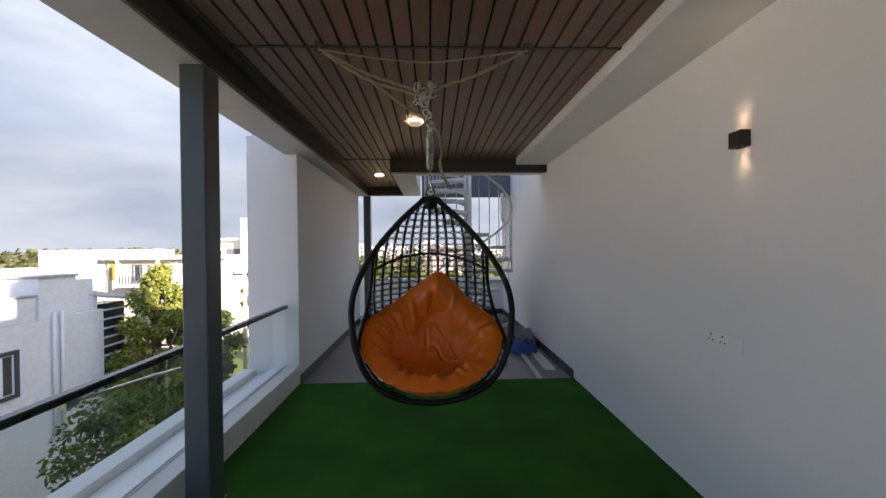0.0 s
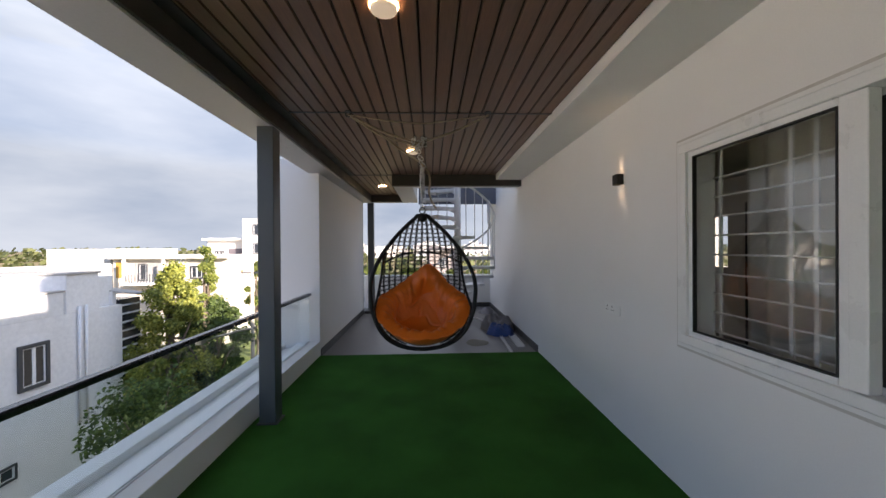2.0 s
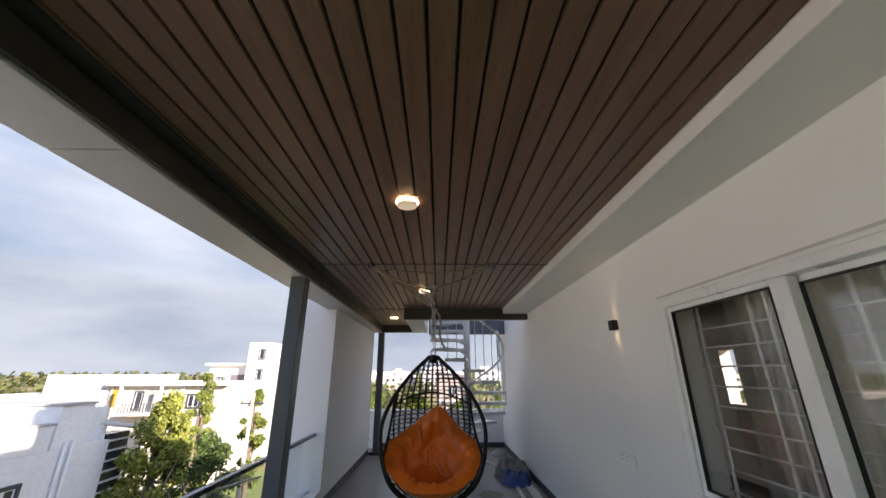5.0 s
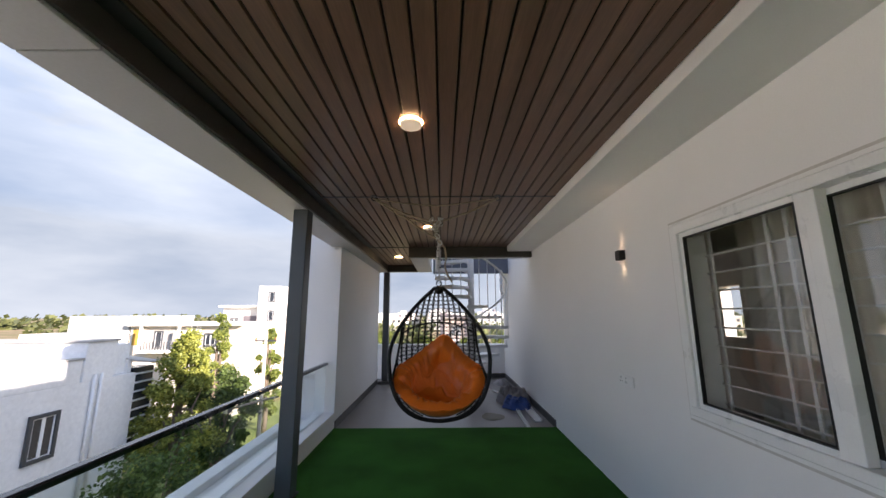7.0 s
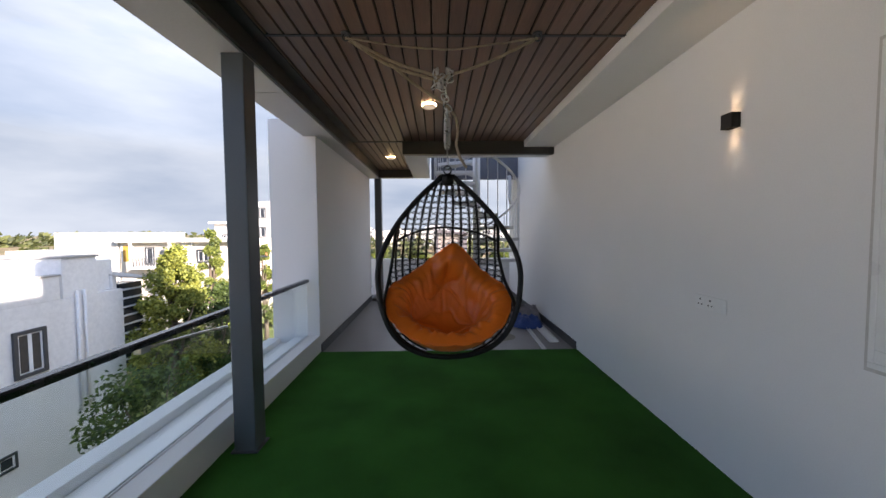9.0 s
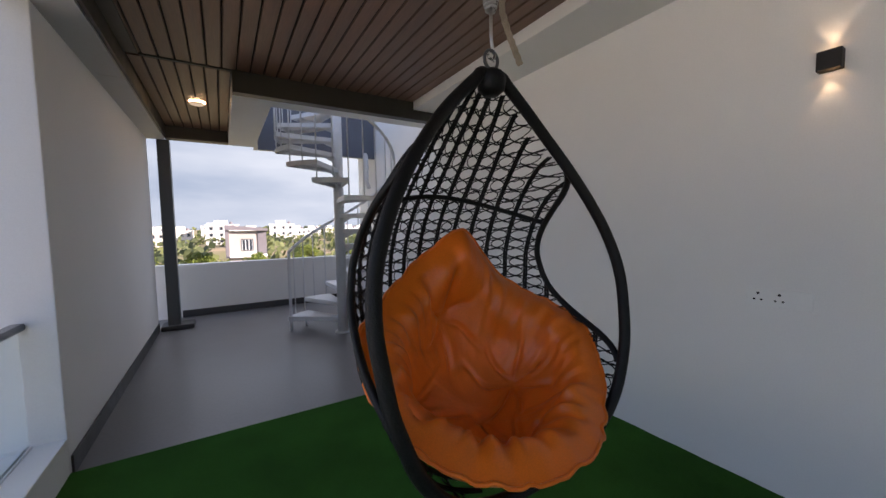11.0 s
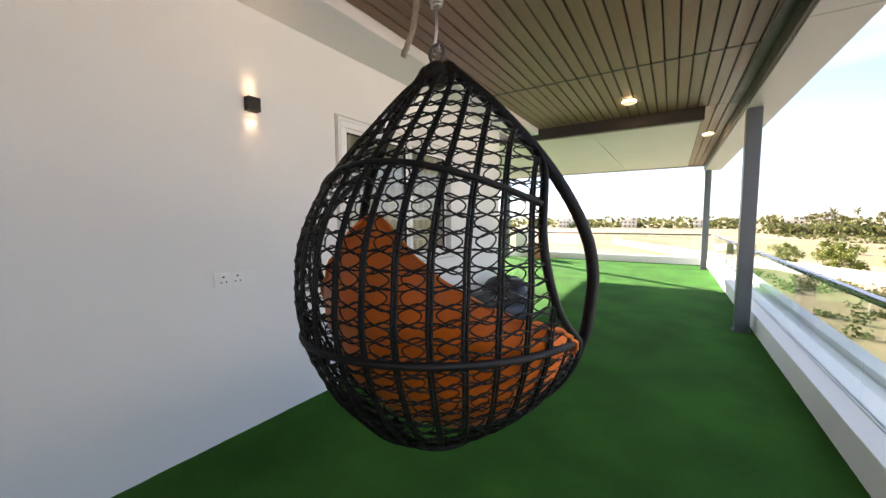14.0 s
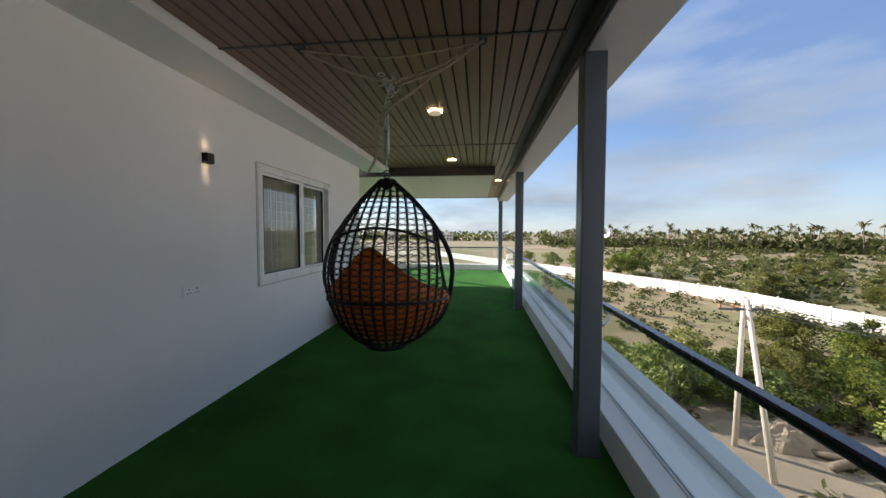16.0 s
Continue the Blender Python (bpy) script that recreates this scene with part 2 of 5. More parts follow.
# Darker leaf copy: the building's shade put into the colour.
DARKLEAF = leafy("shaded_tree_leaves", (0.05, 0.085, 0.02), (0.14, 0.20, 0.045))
FROND = leafy("palm_fronds", (0.075, 0.085, 0.02), (0.24, 0.20, 0.06))
WOODS = leafy("far_woods", (0.06, 0.08, 0.025), (0.17, 0.18, 0.06))


def ground_mat():
    m = mat("dry_ground", (0.25, 0.175, 0.09), 0.95, 0.25, 0.03, 1.6, 0.4, col2=(0.17, 0.165, 0.055), depth=0.1)
    n, l = m.node_tree.nodes, m.node_tree.links
    b = n["Principled BSDF"]
    first = b.inputs["Base Color"].links[0].from_socket
    k = n.new("ShaderNodeTexNoise")
    k.inputs["Scale"].default_value, k.inputs["Detail"].default_value = 0.045, 6
    geo = n.new("ShaderNodeNewGeometry")
    l.new(geo.outputs["Position"], k.inputs["Vector"])
    r = n.new("ShaderNodeValToRGB")
    r.color_ramp.elements[0].position, r.color_ramp.elements[1].position = 0.5, 0.64
    mx = n.new("ShaderNodeMixRGB")
    mx.inputs[2].default_value = (0.29, 0.2, 0.115, 1)
    l.new(k.outputs["Fac"], r.inputs[0])
    l.new(r.outputs[0], mx.inputs[0])
    l.new(first, mx.inputs[1])
    l.new(mx.outputs[0], b.inputs["Base Color"])
    return m


GROUND = ground_mat()
LAWN = mat("lawn", (0.10, 0.16, 0.03), 0.95, 0.25, 0.6, 9, 0.4, col2=(0.24, 0.25, 0.07))
ROAD = mat("dirt_road", (0.26, 0.195, 0.135), 0.95, 0.2, 0.5, 7, 0.3)


# ---- mesh tools ----
class Build:
    """Collects corners and faces of one mesh."""

    def __init__(self):
        self.v, self.f = [], []

    def box(self, lo, hi):
        o = len(self.v)
        self.v += [(x, y, z) for z in (lo[2], hi[2]) for y in (lo[1], hi[1]) for x in (lo[0], hi[0])]
        self.f += [tuple(o + i for i in q) for q in ((0, 2, 3, 1), (4, 5, 7, 6), (0, 1, 5, 4), (2, 6, 7, 3), (0, 4, 6, 2), (1, 3, 7, 5))]
        return self

    def prism(self, ring, shift):
        """A flat ring of corners drawn out by shift."""
        o, n = len(self.v), len(ring)
        self.v += [tuple(p) for p in ring] + [tuple(p[i] + shift[i] for i in range(3)) for p in ring]
        self.f += [tuple(range(o + n - 1, o - 1, -1)), tuple(range(o + n, o + 2 * n))]
        self.f += [(o + i, o + (i + 1) % n, o + n + (i + 1) % n, o + n + i) for i in range(n)]
        return self

    def tube(self, pts, r, sides=6, closed=False):
        """A round bar along pts; r is one radius or one for each point."""
        p = np.array(pts, float)
        n = len(p)
        rad = np.full(n, r) if np.isscalar(r) else np.array(r, float)
        tan = np.roll(p, -1, 0) - np.roll(p, 1, 0)
        if not closed:
            tan[0], tan[-1] = p[1] - p[0], p[-1] - p[-2]
        tan /= np.maximum(np.linalg.norm(tan, axis=1), 1e-9)[:, None]
        u = np.cross(tan[0], (0, 0, 1) if abs(tan[0][2]) < 0.9 else (1, 0, 0))
        o = len(self.v)
        for i in range(n):
            u = u - tan[i] * np.dot(u, tan[i])
            u /= np.linalg.norm(u)
            w = np.cross(tan[i], u)
            for k in range(sides):
                a = 2 * math.pi * k / sides
                self.v.append(tuple(p[i] + rad[i] * (math.cos(a) * u + math.sin(a) * w)))
        for i in range(n if closed else n - 1):
            j = (i + 1) % n
            for k in range(sides):
                k2 = (k + 1) % sides
                self.f.append((o + i * sides + k, o + i * sides + k2, o + j * sides + k2, o + j * sides + k))
        if not closed:
            self.f += [tuple(o + k for k in range(sides - 1, -1, -1)), tuple(o + (n - 1) * sides + k for k in range(sides))]
        return self

    def lathe(self, profile, at=(0, 0, 0), sides=20):
        """(radius, height) pairs turned about an upright axis."""
        o = len(self.v)
        for r, z in profile:
            for k in range(sides):
                a = 2 * math.pi * k / sides
                self.v.append((at[0] + r * math.cos(a), at[1] + r * math.sin(a), at[2] + z))
        for i in range(len(profile) - 1):
            for k in range(sides):
                k2 = (k + 1) % sides
                self.f.append((o + i * sides + k, o + i * sides + k2, o + (i + 1) * sides + k2, o + (i + 1) * sides + k))
        m = (len(profile) - 1) * sides
        self.f += [tuple(o + k for k in range(sides - 1, -1, -1)), tuple(o + m + k for k in range(sides))]
        return self

    def grid(self, fn, nu, nv):
        """A sheet of fn(u, v) for u, v in 0..1."""
        o = len(self.v)
        for i in range(nu + 1):
            for j in range(nv + 1):
                self.v.append(tuple(fn(i / nu, j / nv)))
        for i in range(nu):
            for j in range(nv):
                a = o + i * (nv + 1) + j
                self.f.append((a, a + nv + 1, a + nv + 2, a + 1))
        return self

    def mesh(self, name, material, smooth=False):
        me = bpy.data.meshes.new(name)
        me.from_pydata(self.v, [], self.f)
        me.materials.append(material)
        if smooth:
            me.polygons.foreach_set("use_smooth", [True] * len(me.polygons))
        me.update()
        return me


def part(name, b, material, parent, label="", smooth=False, bevel=0.0):
    ob = new(name, b.mesh(name, material, smooth))
    ob.parent = parent
    if label:
        ob["label"] = label
    if bevel:
        md = ob.modifiers.new("edge", 'BEVEL')
        md.width, md.segments, md.limit_method = bevel, 2, 'ANGLE'
    return ob


def single(name, b, material, label="", category="", group="", kind="", smooth=False, bevel=0.0):
    return tagged(part(name, b, material, None, "", smooth, bevel), label, category, group, kind)


def setting(name, b, material, bevel=0.0, label=""):
    return single(name, b, material, label, "", "", "structure", False, bevel)


def thing(name, at, label, category, group="", turn=0.0):
    e = new(name)
    e.empty_display_size = 0.1
    e.matrix_world = pose(*at, 0, 0, turn)
    return tagged(e, label, category, group)


B = Build

# ---- the terrace: plan ----
WX = 1.80          # face of the house wall
PX = -1.20         # inner face of parapet and west wall
Y_END = 8.18       # north parapet
Y_TURF = 4.19      # turf ends, tiles begin
Y_CORNER = -1.72   # corner of the house
Y_SOUTH = -8.90    # south parapet
Z_WOOD, Z_LOW = 2.65, 2.57
WIN = (-0.37, 1.305, 0.91, 2.07)   # window opening: y, y, z, z

setting("floor", B().box((-1.8, Y_SOUTH - 0.3, -0.35), (WX, Y_END + 0.2, -0.004)).box((WX, Y_SOUTH - 0.3, -0.35), (8.2, Y_CORNER, -0.004)), TILE)


def turf_piece(lo, hi, ux, uy):
    """A turf sheet with a slightly ragged pile edge."""
    b = B()
    b.grid(lambda u, v: (lo[0] + (hi[0] - lo[0]) * u, lo[1] + (hi[1] - lo[1]) * v,
                         0.018 + 0.003 * noise.noise((u * 40, v * 90, 0))), ux, uy)
    b.box((lo[0], lo[1], -0.002), (hi[0], hi[1], 0.012))
    return b


setting("turf", turf_piece((PX, Y_SOUTH), (WX, Y_TURF), 40, 160), TURF, label="dark green artificial turf laid on the terrace floor")
setting("turf_east", turf_piece((WX, Y_SOUTH), (7.9, Y_CORNER), 40, 40), TURF, label="sunlit green artificial turf on the open terrace")

# walls
y0, y1, z0, z1 = WIN
east = B()
east.box((WX, Y_CORNER, -0.3), (WX + 0.2, y0, 2.75)).box((WX, y1, -0.3), (WX + 0.2, Y_END, 3.9))
east.box((WX, y0, -0.3), (WX + 0.2, y1, z0)).box((WX, y0, z1), (WX + 0.2, y1, 2.75))
east.box((WX, Y_CORNER, 2.75), (WX + 0.2, y1, 3.9)).box((WX, Y_CORNER, 3.9), (WX + 0.2, 4.6, 6.2))
setting("wall_east", east, PLASTER)
# The gap at x 2.06 to 3.2 is unseen, added to brighten the room.
south_wall = B().box((WX + 0.2, Y_CORNER, -0.3), (2.06, Y_CORNER + 0.2, 6.2)).box((3.2, Y_CORNER, -0.3), (5.4, Y_CORNER + 0.2, 6.2))
south_wall.box((2.06, Y_CORNER, -0.3), (3.2, Y_CORNER + 0.2, 0.02)).box((2.06, Y_CORNER, 2.4), (3.2, Y_CORNER + 0.2, 6.2))
setting("wall_south", south_wall, PLASTER)
setting("wall_house_north", B().box((WX + 0.2, 7.6, -0.3), (5.4, 7.8, 3.9)).box((WX + 0.2, 4.4, 3.9), (5.4, 4.6, 6.2)), PLASTER)
back_wall = B().box((5.2, Y_CORNER + 0.2, -0.3), (5.4, 4.4, 6.2)).box((5.2, 4.4, -0.3), (5.4, 4.98, 3.9)).box((5.2, 5.42, -0.3), (5.4, 7.6, 3.9))
back_wall.box((5.2, 4.98, -0.3), (5.4, 5.42, 1.12)).box((5.2, 4.98, 1.98), (5.4, 5.42, 3.9))
setting("wall_house_back", back_wall, ROOM)
setting("room_floor", B().box((WX + 0.2, Y_CORNER + 0.2, -0.3), (5.2, 7.6, -0.02)), TILE)
setting("room_inner_wall", B().box((3.23, Y_CORNER + 0.2, -0.02), (3.35, 2.41, 2.6)).box((3.23, 2.41, 2.16), (3.35, 3.35, 2.6)).box((3.23, 3.35, -0.02), (3.35, 6.6, 2.6)), ROOM, label="beige inner room wall with an open doorway")
setting("room_partition", B().box((WX + 0.2, 6.6, -0.02), (5.2, 6.75, 2.6)), ROOM)
setting("room_ceiling", B().box((WX + 0.2, Y_CORNER + 0.2, 2.6), (5.2, 7.6, 2.75)), ROOM)
setting("house_roof", B().box((WX + 0.2, Y_CORNER + 0.2, 6.0), (5.2, 4.4, 6.2)).box((WX + 0.2, 4.6, 3.7), (5.2, 7.6, 3.9)), CONCRETE)
# Unseen block, added to cast the shadow on the neighbour house wall.
setting("roof_shadow_block", B().box((WX, 1.5, 6.2), (3.2, 4.6, 7.5)), PLASTER)
setting("wall_west", B().box((-1.74, Y_TURF, -0.3), (PX, 7.45, Z_WOOD + 0.05)), PLASTER, bevel=0.006)
setting("parapet_north", B().box((-1.74, Y_END, -0.3), (WX, Y_END + 0.15, 0.80)), PLASTER, bevel=0.006)
setting("skirting_east", B().box((WX - 0.012, Y_TURF, 0.0), (WX - 0.001, Y_END, 0.105)), SKIRT)
setting("skirting_north", B().box((-1.0, Y_END - 0.012, 0.0), (WX - 0.012, Y_END - 0.001, 0.105)), SKIRT)
setting("skirting_west", B().box((PX + 0.001, Y_TURF + 0.02, 0.0), (PX + 0.012, 7.44, 0.105)), SKIRT)

# parapet ledge with its steps, west and south
def ledge(name, lo, hi):
    b = B().box((PX - 0.13, lo, -0.3), (PX, hi, 0.215)).box((PX - 0.30, lo, -0.3), (PX - 0.132, hi, 0.195))
    b.box((PX - 0.46, lo, -0.3), (PX - 0.302, hi, 0.13)).box((PX - 0.60, lo, -0.3), (PX - 0.462, hi, 0.19))
    return setting(name, b, PLASTER, bevel=0.006)


ledge("parapet_west", Y_SOUTH, Y_TURF)
setting("parapet_south", B().box((-1.8, Y_SOUTH - 0.3, -0.3), (7.9, Y_SOUTH, 0.215)), PLASTER, bevel=0.006)
setting("parapet_east", B().box((7.9, Y_SOUTH - 0.3, -0.3), (8.2, Y_CORNER, 0.215)), PLASTER, bevel=0.006)
setting("facade_west", B().box((-1.79, Y_SOUTH - 0.3, -6.5), (-1.6, 8.25, -0.3)), PLASTER)
setting("facade_north", B().box((-1.6, 8.05, -6.5), (5.4, 8.25, -0.3)), PLASTER)
setting("facade_south", B().box((-1.6, Y_SOUTH - 0.3, -6.5), (8.2, Y_SOUTH - 0.1, -0.3)), PLASTER)
setting("facade_east", B().box((8.0, Y_SOUTH - 0.1, -6.5), (8.2, Y_CORNER, -0.3)), PLASTER)

# ---- ceilings ----
def boards(x0, x1, ys, w=0.1025, gap=0.009):
    b = B()
    for a, c in zip(ys, ys[1:]):
        n = max(1, round((x1 - x0) / w))
        s = (x1 - x0) / n
        for i in range(n):
            l, r = x0 + i * s + gap / 2, x0 + (i + 1) * s - gap / 2
            e = 0.004
            lo, hi = a + 0.005, c - 0.005
            # a shallow tray: chamfered long edges
            b.prism([(l, lo, Z_WOOD + 0.012), (l + e, lo, Z_WOOD), (r - e, lo, Z_WOOD), (r, lo, Z_WOOD + 0.012)], (0, hi - lo, 0))
    return b


XW0, XW1, XS, XSS = -0.985, 1.378, -0.30, -0.655
setting("ceiling_boards", boards(XW0, XW1, (-2.2, -0.47, 2.36, 5.04)), BOARD)
setting("ceiling_boards_north", boards(XW0, XS, (5.10, 7.30)), BOARD)
setting("ceiling_boards_south", boards(XW0, XSS, (-8.05, -5.1, -2.2)), BOARD)
for y in (-0.47, 2.36, 5.07):
    setting("ceiling_seam", B().box((XW0 + 0.086, y - 0.011, Z_WOOD - 0.005), (XW1 if y < 5 else XS, y + 0.011, Z_WOOD + 0.012)), BEAM)
setting("ceiling_backing", B().box((XW0 - 0.03, -8.05, Z_WOOD + 0.013), (XSS, -2.2, Z_WOOD + 0.03)).box((XW0 - 0.03, -2.2, Z_WOOD + 0.013), (XS, 7.30, Z_WOOD + 0.03)).box((XS, -2.2, Z_WOOD + 0.013), (XW1, 5.10, Z_WOOD + 0.03)), GROOVE)
roof = B().box((-1.34, -8.10, 2.74), (XS, 7.47, 2.98)).box((XS, -2.2, 2.74), (WX, 5.41, 2.98)).box((XS, 5.41, 2.74), (0.03, 7.47, 2.98))
roof.box((XS, -8.3, 2.74), (6.5, -2.2, 2.98))
setting("roof_slab", roof, CONCRETE)
setting("soffit_beam_east", B().box((XW1, -2.2, Z_LOW), (WX, 5.04, 2.74)), SOFFIT, bevel=0.004)
edge = B()
for a, c in ((-8.10, -5.2), (-5.194, -2.4), (-2.394, 0.18), (0.186, 2.9), (2.906, 5.2), (5.206, 7.47)):
    edge.box((-1.34, a, 2.50), (-1.012, c, 2.739))
setting("eaves_cladding", edge, PANEL, bevel=0.003)
setting("eaves_beam", B().box((-1.010, -8.10, 2.515), (XW0 - 0.002, 7.30, 2.739)), BEAM, bevel=0.003)
# Dark trim, widened to include the shadow band beside the eaves beam.
setting("ceiling_trim_shade", B().box((XW0, -2.2, Z_WOOD - 0.012), (XW0 + 0.085, 5.04, Z_WOOD - 0.001)), BEAM)
setting("beam_north", B().box((XS, 5.045, 2.475), (WX - 0.002, 5.145, 2.739)), BEAM, bevel=0.004)
setting("beam_south", B().box((XSS, -2.33, 2.50), (6.46, -2.23, 2.739)), BEAM, bevel=0.004)
setting("beam_north_end", B().box((-1.0, 7.31, 2.50), (XS - 0.002, 7.47, 2.739)), BEAM, bevel=0.004)
setting("soffit_north", B().box((XS, 5.15, 2.50), (0.03, 7.465, 2.739)).box((0.032, 5.15, 2.50), (WX - 0.002, 5.41, 2.739)), SOFFIT, bevel=0.003)
south = B()
for i in range(5):
    south.box((XSS + 0.002 + 1.424 * i, -8.0, 2.64), (XSS + 1.420 + 1.424 * i, -2.34, 2.739))
setting("soffit_south", south, PANEL, bevel=0.002)
setting("fascia_south", B().box((-1.0, -8.32, 2.64), (6.52, -8.005, 2.739)), BEAM, bevel=0.003)
setting("landing_panel", B().box((0.06, 7.30, 2.45), (WX - 0.004, 7.36, 3.12)), LANDING, label="slate grey side panel of the upper stair landing")
setting("landing_slab", B().box((0.06, 7.362, 2.60), (WX - 0.004, 8.2, 2.72)), SOFFIT)


# ---- steel columns ----
def column(y, x=-1.085, top=2.50, shoe=False, look_words="slate grey square steel column standing on the turf edge"):
    t = thing("column", (x, y, 0.0), look_words, "column", "terrace columns")
    part("shaft", B().box((-0.068, -0.070, 0), (0.068, 0.070, top)), COLUMN, t, bevel=0.007)
    part("base_plate", B().box((-0.085, -0.085, 0), (0.085, 0.085, 0.028)), STEEL, t, bevel=0.004)
    if shoe:
        part("plinth", B().box((-0.14, -0.14, 0), (0.22, 0.16, 0.06)), SKIRT, t, bevel=0.008)
    return t


column(2.335, -1.062)
column(-2.0)
column(-8.02)
column(7.52, -1.035, 2.50, True, "charcoal steel column on a dark tiled plinth")
column(-8.3, 4.35, 2.64, False, "dark steel column at the far terrace corner")


def railing(name, p, q, label, posts=()):
    """Frameless glass panes with a flat-topped handrail, from p to q."""
    p, q = Vector((*p, 0)), Vector((*q, 0))
    run = q - p
    turn = math.degrees(math.atan2(run.y, run.x))
    t = thing(name, (p.x, p.y, 0.19), label, "railing", "terrace railings", turn)
    L = run.length
    part("handrail", B().prism([(0, -0.026, 0.645), (0, 0.026, 0.645), (0, 0.030, 0.655), (0, 0.030, 0.672), (0, 0.022, 0.680), (0, -0.022, 0.680), (0, -0.030, 0.672), (0, -0.030, 0.655)], (L, 0, 0)), RAIL, t)
    n = max(1, round(L / 1.9))
    for i in range(n):
        g = part("glass_pane", B().box((i * L / n + 0.006, -0.005, 0.0), ((i + 1) * L / n - 0.006, 0.005, 0.645)), GLASS, t, "clear toughened glass")
        g.visible_shadow = False
    part("channel", B().box((0, -0.016, -0.004), (L, -0.006, 0.03)).box((0, 0.006, -0.004), (L, 0.016, 0.03)), ALU, t)
    return t


RX = PX - 0.145
railing("glass_railing", (RX, Y_TURF - 0.004), (RX, 2.44), "clear glass railing with a black handrail on the white parapet")
railing("glass_railing", (RX, 2.44), (RX, -1.98), "clear glass railing with a black handrail on the white parapet")
railing("glass_railing", (RX, -1.98), (RX, -8.85), "clear glass railing with a black handrail on the white parapet")
railing("glass_railing", (RX + 0.06, Y_SOUTH - 0.12), (7.8, Y_SOUTH - 0.12), "clear glass railing along the far sunlit parapet")
railing("glass_railing", (-1.30, 7.47), (-1.30, 8.09), "short clear glass railing beside the corner column")
wb = thing("rail_bracket", (RX, 1.86, 0.80), "pale steel bracket tying the handrail to the column", "bracket")
part("arm", B().tube([(0, 0, 0.02), (0.10, 0.30, 0.02), (0.18, 0.44, 0.02)], 0.008, 8), CHROME, wb)
part("clamp", B().box((-0.02, -0.03, 0.0), (0.02, 0.03, 0.05)), CHROME, wb, bevel=0.003)

# ---- the window ----
wn = tagged(new("window_1"), "white sliding window with a steel grille, set in a moulded border", "window", "", "structure")
wn.matrix_world = pose(WX, 0, 0)


def surround(inner, outer, proud):
    """A flat moulding round the window, on its top and both sides and below."""
    b = B()
    b.box((-proud, y0 - outer, z1 + inner), (0.0, y1 + outer, z1 + outer)).box((-proud, y0 - outer, z0 - outer), (0.0, y1 + outer, z0 - inner))
    return b.box((-proud, y0 - outer, z0 - inner), (0.0, y0 - inner, z1 + inner)).box((-proud, y1 + inner, z0 - inner), (0.0, y1 + outer, z1 + inner))


part("architrave", surround(0.0, 0.022, 0.018), UPVC, wn, bevel=0.003)
# Thin grey strip just outside the white architrave.
part("border", surround(0.0225, 0.038, 0.008), STRIP_GREY, wn, "thin grey border strip")
fr = B()
for a, c in (((-0.02, y0 + 0.001, z0 + 0.001), (0.15, y1 - 0.001, z0 + 0.05)), ((-0.02, y0 + 0.001, z1 - 0.05), (0.15, y1 - 0.001, z1 - 0.001)),
             ((-0.02, y0 + 0.001, z0 + 0.05), (0.15, y0 + 0.05, z1 - 0.05)), ((-0.02, y1 - 0.05, z0 + 0.05), (0.15, y1 - 0.001, z1 - 0.05))):
    fr.box(a, c)
part("window_frame", fr, UPVC, wn, bevel=0.004)


def sash(x, a, c):
    f = B()
    lo, hi, w = z0 + 0.043, z1 - 0.043, 0.036
    f.box((x, a, lo), (x + 0.04, a + w, hi)).box((x, c - w, lo), (x + 0.04, c, hi)).box((x, a + w, lo), (x + 0.04, c - w, lo + w)).box((x, a + w, hi - w), (x + 0.04, c - w, hi))
    s = part("sash", f, UPVC, wn, bevel=0.004)
    g = B()
    t = 0.007
    for p, q in (((a + w, lo + w), (a + w + t, hi - w)), ((c - w - t, lo + w), (c - w, hi - w)), ((a + w + t, lo + w), (c - w - t, lo + w + t)), ((a + w + t, hi - w - t), (c - w - t, hi - w))):
        g.box((x - 0.002, p[0], p[1]), (x + 0.02, q[0], q[1]))
    part("gasket", g, GASKET, s, "black rubber gasket")
    pn = part("pane", B().box((x + 0.016, a + w, lo + w), (x + 0.021, c - w, hi - w)), PANE, s, "faintly tinted glass")
    pn.visible_shadow = False


sash(0.0, 0.452, y1 - 0.045)
sash(0.055, y0 + 0.045, 0.44)
part("meeting_stile", B().box((-0.006, 0.39, z0 + 0.0515), (0.045, 0.4515, z1 - 0.0515)), UPVC, wn, bevel=0.004)
gr = thing("window_grille", (WX + 0.17, 0, 0), "white steel grille of thin bars behind the window", "grille")
for i in range(9):
    z = 0.98 + i * 0.112
    part("bar", B().tube([(0, y0 + 0.02, z), (0, y1 - 0.02, z)], 0.006, 6), UPVC, gr, smooth=True)
for y in (-0.27, 0.18, 0.30, 0.71, 0.82, 1.227):
    part("upright", B().box((-0.005, y - 0.009, z0 - 0.01), (0.005, y + 0.009, z1 + 0.01)), UPVC, gr)

def curtain(at, w, h, label):
    t = thing("curtain", at, label, "curtain")
    part("drape", B().grid(lambda u, v: (0.025 * math.sin(u * w * 48) * (0.6 + 0.4 * v) + 0.01 * math.sin(v * 3 + u * 9), u * w, v * h), int(w * 90), 8), CURTAIN, t, smooth=True)
    part("curtain_rod", B().tube([(0, -0.05, h + 0.02), (0, w + 0.1, h + 0.02)], 0.012, 8), CHROME, t, smooth=True)


# Added sheet: catches daylight near the pane, standing in for the lit inner wall.
curtain((2.30, -0.95, 0.0), 2.36, 2.4, "beige curtain added behind the window in place of the daylit room wall")
wd = thing("wardrobe", (4.58, 3.05, -0.02), "tall dark laminate wardrobe against the room wall", "wardrobe")
part("carcass", B().box((0, -0.45, 0), (0.6, 0.9, 2.1)), WARDROBE, wd, bevel=0.004)
